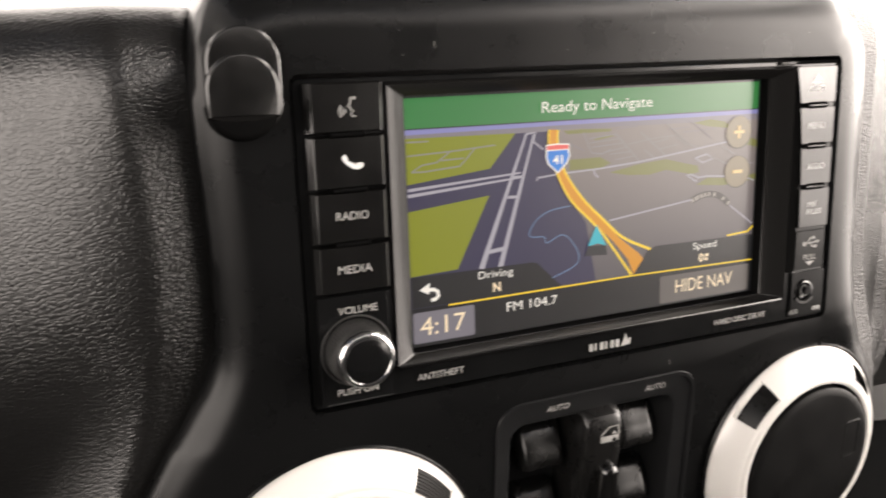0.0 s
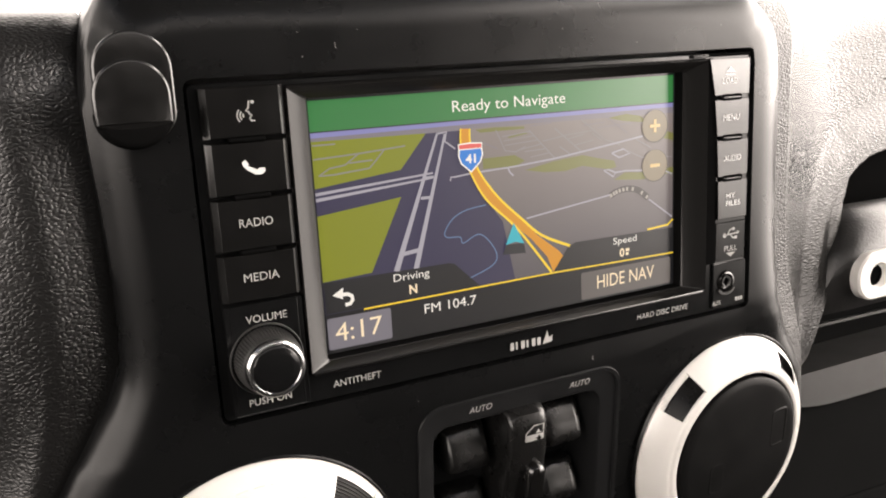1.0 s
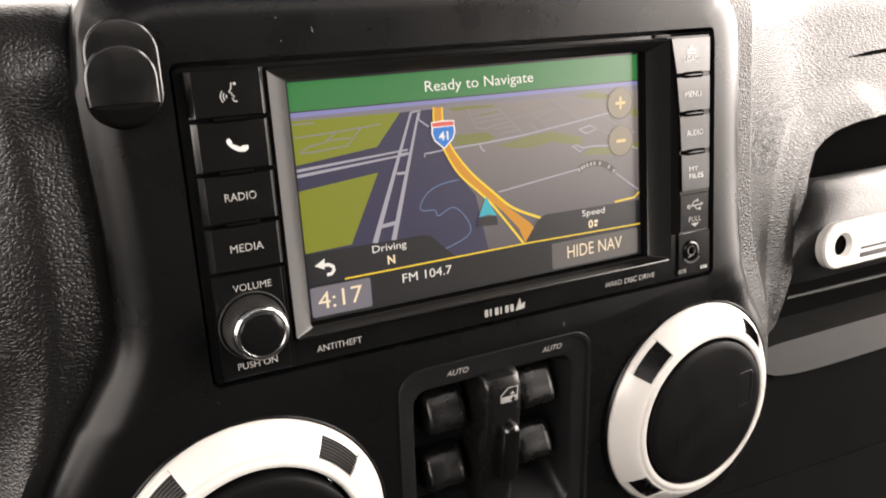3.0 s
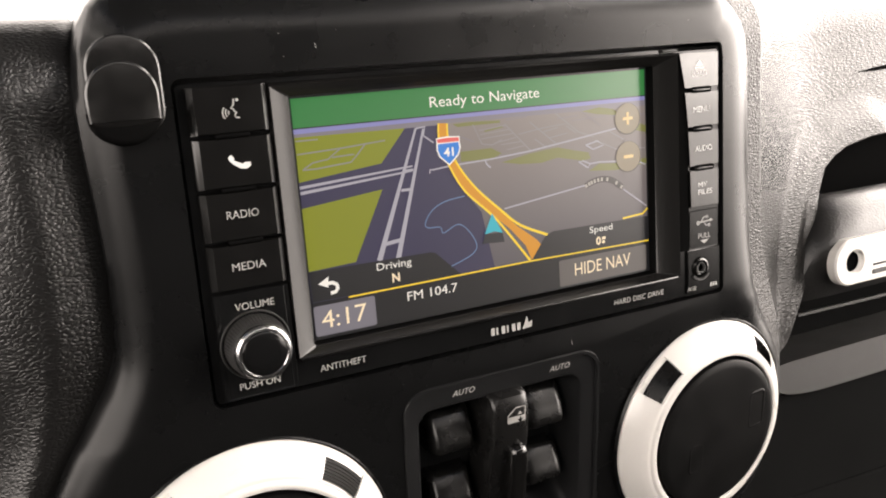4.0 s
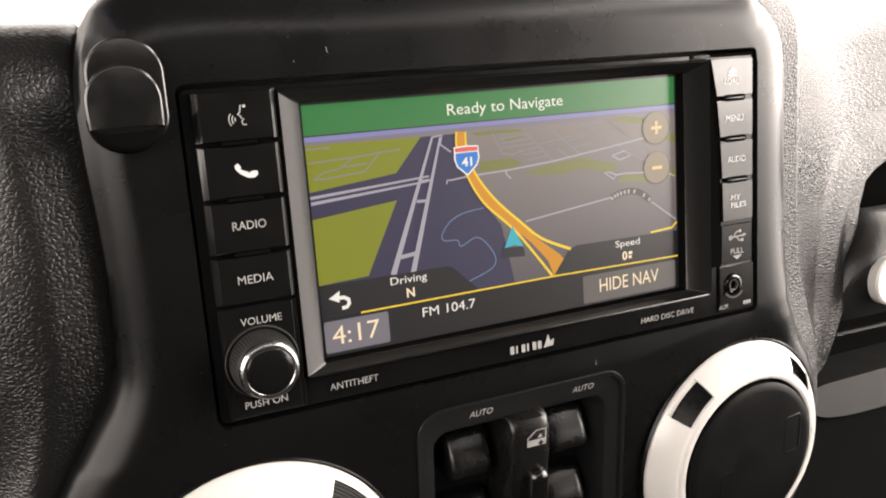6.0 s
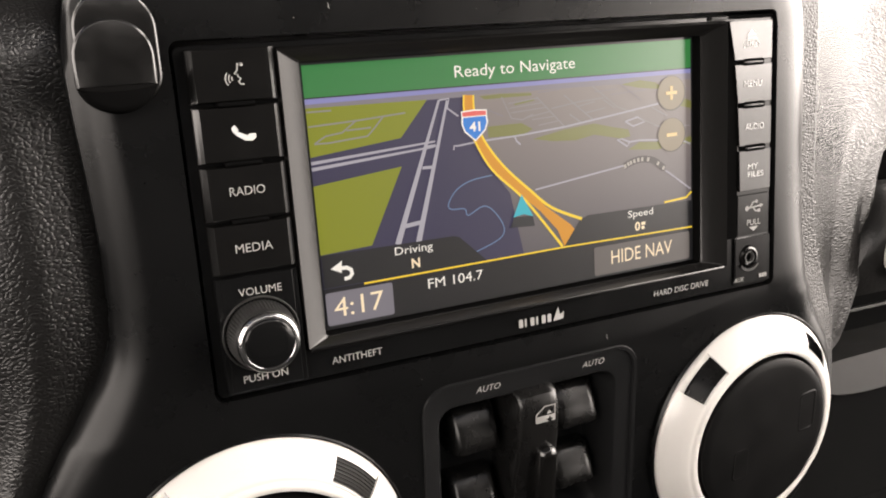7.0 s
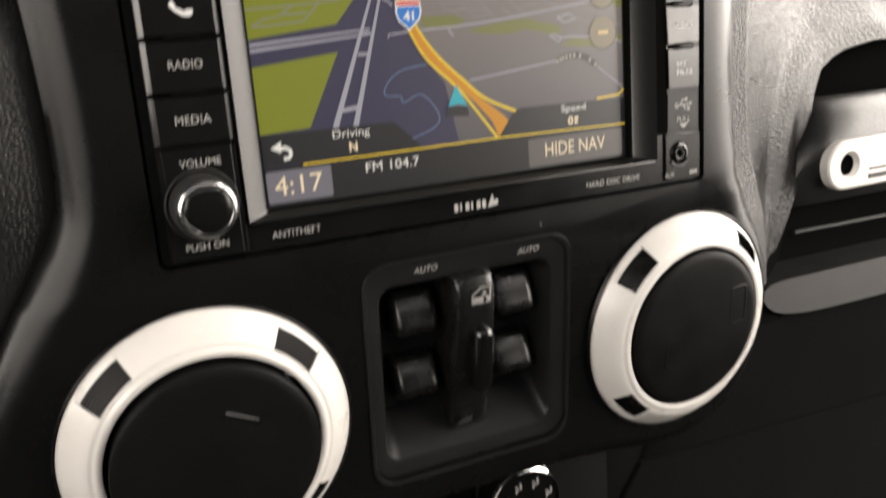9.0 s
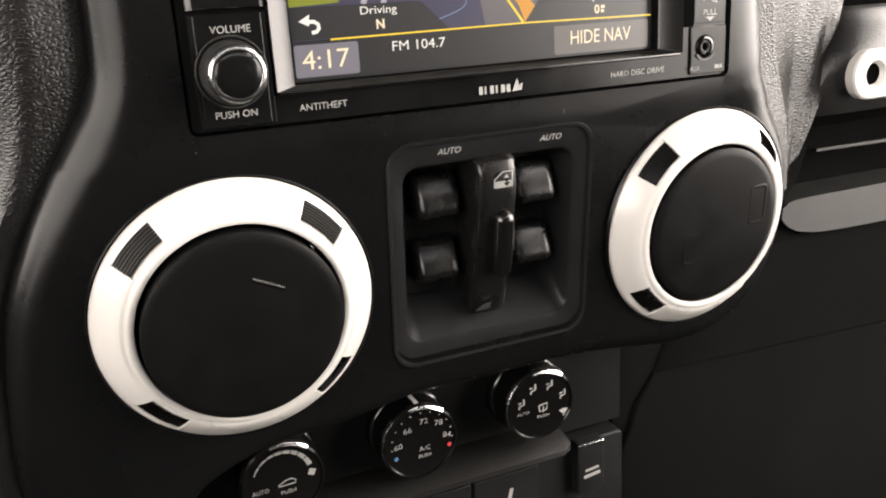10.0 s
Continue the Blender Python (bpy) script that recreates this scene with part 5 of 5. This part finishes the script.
    part("lock_button", stack([[(0.1120 + rr * math.cos(a), y - 0.09 * (math.sin(a) * rr + math.copysign(hh, math.sin(a))), -0.0562 + rr * math.sin(a) + math.copysign(hh, math.sin(a))) for a in [2 * math.pi * (k + 0.5) / 24 for k in range(24)]]
                               for rr, hh, y in ((0.0043, 0.0100, 0.0014), (0.0042, 0.0100, -0.0042), (0.0038, 0.0099, -0.0056), (0.0028, 0.0096, -0.0067), (0.0014, 0.0090, -0.0072))], False, True), BUTTON, rl, smooth=70)
    # a car door with its window, and an arrow on the pane
    x, z, y = 0.1114, -0.0290, -0.0053
    door = [(x - 0.0040, z - 0.0030), (x + 0.0036, z - 0.0030), (x + 0.0036, z + 0.0030), (x - 0.0006, z + 0.0030), (x - 0.0040, z + 0.0002), (x - 0.0040, z - 0.0030)]
    sym = part("window_symbol", join(ribbon(door, 0.0006, y), flat([(x - 0.0038, z - 0.0029), (x + 0.0035, z - 0.0029), (x + 0.0035, z - 0.0006), (x - 0.0038, z - 0.0006)], y - 0.0001)), INK, rl)
    part("arrow", join(flat([(x - 0.0014, z - 0.0012), (x + 0.0014, z - 0.0012), (x, z - 0.0026)], y - 0.0003), ribbon([(x, z - 0.0004), (x, z - 0.0014)], 0.0007, y - 0.0004)), BUTTON, sym)
    part("arrow", flat([(x - 0.0011, z + 0.0006), (x + 0.0011, z + 0.0006), (x, z + 0.0020)], y - 0.0002), INK, sym)
    x, z, y = 0.1062, -0.0850, 0.0024
    part("window_symbol", join(flat([(x - 0.0038, z - 0.0014), (x + 0.0032, z - 0.0014), (x + 0.0040, z + 0.0013), (x + 0.0010, z + 0.0013)], y), ribbon([(x - 0.0008, z + 0.0044), (x + 0.0008, z + 0.0038), (x + 0.0024, z + 0.0046)], 0.0004, y - 0.001)), GRIP, rl)


window_switches()


# ---- climate controls ----
def climate_panel():
    c = thing("climate_panel", (0.10, 0.09, -0.26), "black recessed climate control panel under the centre panel", "control panel", kind="structure")
    rows = []
    for x in (-0.075, -0.03, 0.03, 0.10, 0.17, 0.215, 0.236):
        rows.append([(x, y, z) for y, z in ((0.030, -0.122), (0.060, -0.128), (0.082, -0.136), (0.094, -0.146), (0.098, -0.160), (0.099, -0.180), (0.099, -0.212))])
    part("backplate", stack(rows, False, False, False), RECESS, c)
    part("side_wall", join(box(0.234, 0.310, 0.104, 0.14, -0.34, -0.06, 0.002), box(-0.09, -0.072, 0.03, 0.12, -0.33, -0.13, 0.003)), KNEE, c)
    # Highlights on the hoods above two knobs, put in as pale grey bars.
    for x0, x1, z in ((0.1012, 0.1146, -0.1470), (0.1693, 0.1793, -0.1450)):
        part("hood_glint", box(x0, x1, 0.0795, 0.095, z - 0.0007, z + 0.0007, 0.0006), GRIP, c, "short pale bar for the glint above a knob")
    rows = []
    for x in (-0.05, 0.0, 0.05, 0.10, 0.15, 0.182, 0.188):
        e = 0.004 if x > 0.185 else 0
        rows.append([(x, y + e, z) for y, z in ((0.100, -0.2010), (0.088, -0.2015), (0.078, -0.2030), (0.073, -0.2060), (0.073, -0.2090), (0.078, -0.2125), (0.090, -0.2140), (0.100, -0.2145))])
    part("padded_ledge", stack(rows, False, True, False), LEDGE, c)
    lower = prism(rrect(-0.08, 0.232, -0.33, -0.2145, 0.004), 0.0895, 0.12, 0.002)
    part("lower_face", lower, RECESS, c)


climate_panel()


def climate_knob(cx, cz, kind, label):
    k = thing("climate_knob", (cx, 0.085, cz - 0.0205), label, "climate knob", "climate knobs")
    y = 0.0760
    part("body", lathe(cx, cz, [(0.0222, 0.100), (0.0220, 0.0935), (0.0214, 0.0925), (0.0206, 0.0920), (0.0204, y + 0.003), (0.0200, y + 0.0008)], 56), BUTTON, k)
    part("chrome_rim", lathe(cx, cz, [(0.0206, y + 0.0030), (0.0207, y + 0.0012), (0.0202, y - 0.0002), (0.0194, y - 0.0006), (0.0188, y + 0.0002)], 64), RADIO, k)
    # Rim highlight is drawn in: chrome arc where lit, dull arc, black remainder.
    part("lit_rim_arc", lathe(cx, cz, [(0.0209, y + 0.0032), (0.0211, y + 0.0016), (0.0209, y + 0.0005), (0.0203, y - 0.0002), (0.0194, y - 0.0007), (0.0185, y - 0.0009)], 20, start=48, stop=104), CHROME, k)
    part("dull_rim_arc", lathe(cx, cz, [(0.0208, y + 0.0022), (0.0209, y + 0.0012), (0.0206, y + 0.0002), (0.0202, y - 0.0002)], 40, start=104, stop=250), DARKCHROME, k)
    face = part("face", lathe(cx, cz, [(0.0190, y + 0.0004), (0.0120, y + 0.0001), (0.0004, y)], 56, (False, True)), BUTTON, k)
    t = y - 0.0003
    if kind == "fan":
        segs = [160, 138, 118, 102, 86, 70, 54, 36, 16]
        for n, (a, b) in enumerate(zip(segs, segs[1:])):
            w0, w1 = 0.0007 + 0.00022 * n, 0.0009 + 0.00022 * n
            part("scale_segment", ribbon(arc(cx, cz + 0.001, 0.0142, a - 1, b + 1, 5), w0, t, w1), INK, face)
        part("fan_symbol", join(*[flat(circle(cx + 0.0142 * math.cos(radians(2)) + 0.0011 * math.cos(q), cz + 0.001 + 0.0011 * math.sin(q), 0.0010, 10), t - 0.00002 * n) for n, q in enumerate((0.4, 1.97, 3.54, 5.1))]), INK, face)
        part("lettering", lettering("AUTO", cx - 0.0112, cz - 0.0030, 0.0080, t, 0.0023), INK, face)
        part("lettering", lettering("PUSH", cx + 0.0020, cz - 0.0062, 0.0072, t, 0.0021), INK, face)
        part("car_symbol", ribbon([(cx - 0.0022, cz - 0.0018), (cx + 0.0006, cz - 0.0002), (cx + 0.0036, cz + 0.0004), (cx + 0.0060, cz - 0.0008), (cx + 0.0058, cz - 0.0024), (cx - 0.0022, cz - 0.0026), (cx - 0.0022, cz - 0.0018)], 0.0007, t), INK, face)
    elif kind == "heat":
        for dx, dz, word, turn in ((-0.0120, 0.0004, "60", 8), (-0.0065, 0.0081, "66", 5), (0.0026, 0.0114, "72", 0), (0.0106, 0.0086, "78", -4), (0.0148, 0.0006, "84", -8)):
            part("lettering", lettering(word, cx + dx, cz + dz, 0.0044, t, 0.0030, 0, turn), INK, face)
        for n in range(11):
            a = 186 - 19.2 * n
            part("scale_dot", flat(circle(cx + 0.0010 + 0.0165 * math.cos(radians(a)), cz + 0.0008 + 0.0156 * math.sin(radians(a)), 0.00042, 8), t), INK, face)
        part("lettering", lettering("A/C", cx + 0.0022, cz - 0.0038, 0.0062, t, 0.0026), INK, face)
        part("lettering", lettering("PUSH", cx + 0.0020, cz - 0.0080, 0.0068, t, 0.0019), INK, face)
        part("cold_dot", flat(circle(cx - 0.0136, cz - 0.0060, 0.0012, 14), t), INKBLUE, face)
        part("warm_dot", flat(circle(cx + 0.0158, cz - 0.0054, 0.0012, 14), t), INKRED, face)
    else:
        for dx, dz in ((-0.0110, 0.0031), (-0.0038, 0.0103), (0.0064, 0.0104), (0.0143, 0.0032)):
            px, pz = cx + dx, cz + dz
            part("airflow_symbol", join(ribbon([(px + 0.0006, pz + 0.0028), (px + 0.0008, pz - 0.0004), (px - 0.0018, pz - 0.0010), (px - 0.0022, pz - 0.0026)], 0.0011, t), ribbon([(px - 0.0028, pz + 0.0008), (px - 0.0008, pz + 0.0010)], 0.0008, t - 0.0001)), INK, face)
        px, pz = cx + 0.0141, cz - 0.0073
        part("defrost_symbol", join(flat([(px - 0.0030, pz + 0.0012), (px, pz + 0.0020), (px + 0.0028, pz + 0.0012), (px + 0.0010, pz - 0.0010), (px - 0.0012, pz - 0.0010)], t), ribbon([(px, pz - 0.0008), (px + 0.0002, pz - 0.0026)], 0.0012, t)), INK, face)
        px, pz = cx + 0.0014, cz - 0.0018
        part("screen_symbol", join(ribbon([(px - 0.0026, pz + 0.0016), (px + 0.0024, pz + 0.0021), (px + 0.0020, pz - 0.0016), (px - 0.0022, pz - 0.0020), (px - 0.0026, pz + 0.0016)], 0.0008, t), ribbon([(px, pz - 0.0028), (px, pz + 0.0006)], 0.0009, t - 0.0001)), INK, face)
        part("lettering", lettering("AUTO", cx - 0.0108, cz - 0.0027, 0.0074, t, 0.0018), INK, face)
        part("lettering", lettering("PUSH", cx + 0.0014, cz - 0.0068, 0.0072, t, 0.0018), INK, face)
    if kind != "fan":
        a = 90 if kind == "heat" else 52
        part("pointer", lathe(cx, cz, [(0.0204, 0.0900), (0.0213, 0.0895), (0.0214, y + 0.0022), (0.0206, y + 0.0008)], 4, start=a - 3.2, stop=a + 3.2), INKWHITE, k, "white pointer mark")


climate_knob(0.0275, -0.1795, "fan", "round black fan speed knob with a bright upper edge")
climate_knob(0.0986, -0.1788, "heat", "round black temperature knob with a white pointer")
climate_knob(0.1690, -0.1760, "air", "round black air direction knob with printed symbols")


def push_switch(x0, x1, z0, z1, kind, label):
    s = thing("push_switch", (0.5 * (x0 + x1), 0.088, z0), label, "switch", "switches below the climate knobs")
    body = part("cap", prism(rrect(x0, x1, z0, z1, 0.0015), 0.0825, 0.090, 0.001), SWITCH, s)
    xc, zc = 0.5 * (x0 + x1), 0.5 * (z0 + z1)
    if kind == "seat":
        part("seat_symbol", join(ribbon([(xc + 0.003, zc + 0.005), (xc + 0.001, zc - 0.002), (xc - 0.005, zc - 0.003)], 0.0024, 0.0822), ribbon([(xc - 0.004, zc - 0.0065), (xc + 0.002, zc - 0.006)], 0.0018, 0.0822)), INK, body)
    elif kind == "stability":
        part("top_edge", prism(rrect(x0 + 0.0005, x1 - 0.0005, z1 - 0.0016, z1 - 0.0002, 0.0005), 0.0815, 0.084, 0.0004), CHROME, body)
        part("worn_mark", ribbon([(x0 + 0.005, zc - 0.0015), (x1 - 0.004, zc - 0.0006)], 0.0016, 0.0822), INK, body)
        part("worn_mark", ribbon([(x0 + 0.004, zc - 0.0055), (x1 - 0.003, zc - 0.0043)], 0.0022, 0.0822), INK, body)


push_switch(0.1300, 0.1700, -0.2460, -0.2165, "seat", "black seat heater switch with a printed seat")
push_switch(0.0880, 0.1285, -0.2460, -0.2165, "plain", "black seat heater switch without visible print")
push_switch(0.1960, 0.2140, -0.2450, -0.2120, "stability", "black toggle switch with a bright upper edge and worn print")


# ---- hook stuck on the centre panel ----
def arch(cx, r, bottom, top, foot, n=24):
    pts = [(cx + r * math.cos(radians(a)), top - r + r * math.sin(radians(a))) for a in [180 * k / n for k in range(n + 1)]]
    pts += [(cx + r * math.cos(radians(a)), bottom + foot + foot * math.sin(radians(a))) for a in [180 + 180 * k / n for k in range(n + 1)]]
    return pts


def hook():
    h = thing("hook", (-0.0135, 0.0, 0.088), "black plastic stick-on hook on the centre panel", "hook")
    part("back_plate", prism(arch(-0.0134, 0.0106, 0.0885, 0.1201, 0.009), -0.0022, 0.0040, 0.0008), HOOK, h)
    part("front_lip", prism(arch(-0.0149, 0.0102, 0.0930, 0.1124, 0.0020), -0.0068, -0.0036, 0.0008), HOOK, h)
    foot = [(-0.0149 + 0.0103 * math.cos(radians(a)), 0.0966 + 0.0090 * math.sin(radians(a))) for a in range(180, 361, 12)]
    foot = [(-0.0252, 0.0978), *foot, (-0.0046, 0.0978)]
    rows = [ring(foot, -0.0005)]
    for y, d in ((-0.0030, 0.0), (-0.0050, -0.0003), (-0.0062, -0.0010), (-0.0067, -0.0022)):
        rows.append([(x, y, z) for x, z in grown(foot, d)])
    # Foot in glossless black: stands for the shadow below the lip.
    part("foot", stack(rows), BLACK, h, smooth=50)


hook()

# ---- ignition lock on the driver's dash ----
ig = thing("ignition_lock", (-0.1065, 0.05, 0.003), "round dark grey ignition lock on the dashboard", "ignition lock")
part("bezel", lathe(-0.1065, 0.0205, [(0.0185, 0.070), (0.0185, 0.034), (0.0175, 0.0312), (0.0150, 0.0302), (0.0125, 0.0312), (0.0118, 0.034)], 48), GREYP, ig)
part("barrel", lathe(-0.1065, 0.0205, [(0.0118, 0.036), (0.0112, 0.0325), (0.0040, 0.032), (0.0004, 0.032)], 36, (False, True)), BUTTON, ig)

# ---- lint and dust on the centre panel ----
rng = random.Random(5)
specks = []
for k in range(13):
    x, z = rng.uniform(-0.012, 0.215), rng.uniform(0.1085, 0.1185)
    if k >= 10:
        x, z = rng.uniform(0.0, 0.21), rng.uniform(-0.0115, -0.003)
    s = rng.uniform(0.00006, 0.00015)
    specks.append(flat(circle(x, z, s, 6, s * rng.uniform(0.8, 1.6)), -0.00012))
for x, z in ((0.0460, 0.1145), (0.140, -0.0062)):
    specks.append(ribbon([(x, z), (x + 0.0003, z - 0.0006), (x + 0.0001, z - 0.0012), (x + 0.0005, z - 0.0018)], 0.00014, -0.00014))
bm = join(*specks)
lean_back(bm)
solo("lint", bm, FLUFF, "pale specks of lint and dust on the black panel", "dust", "stuff", smooth=0)
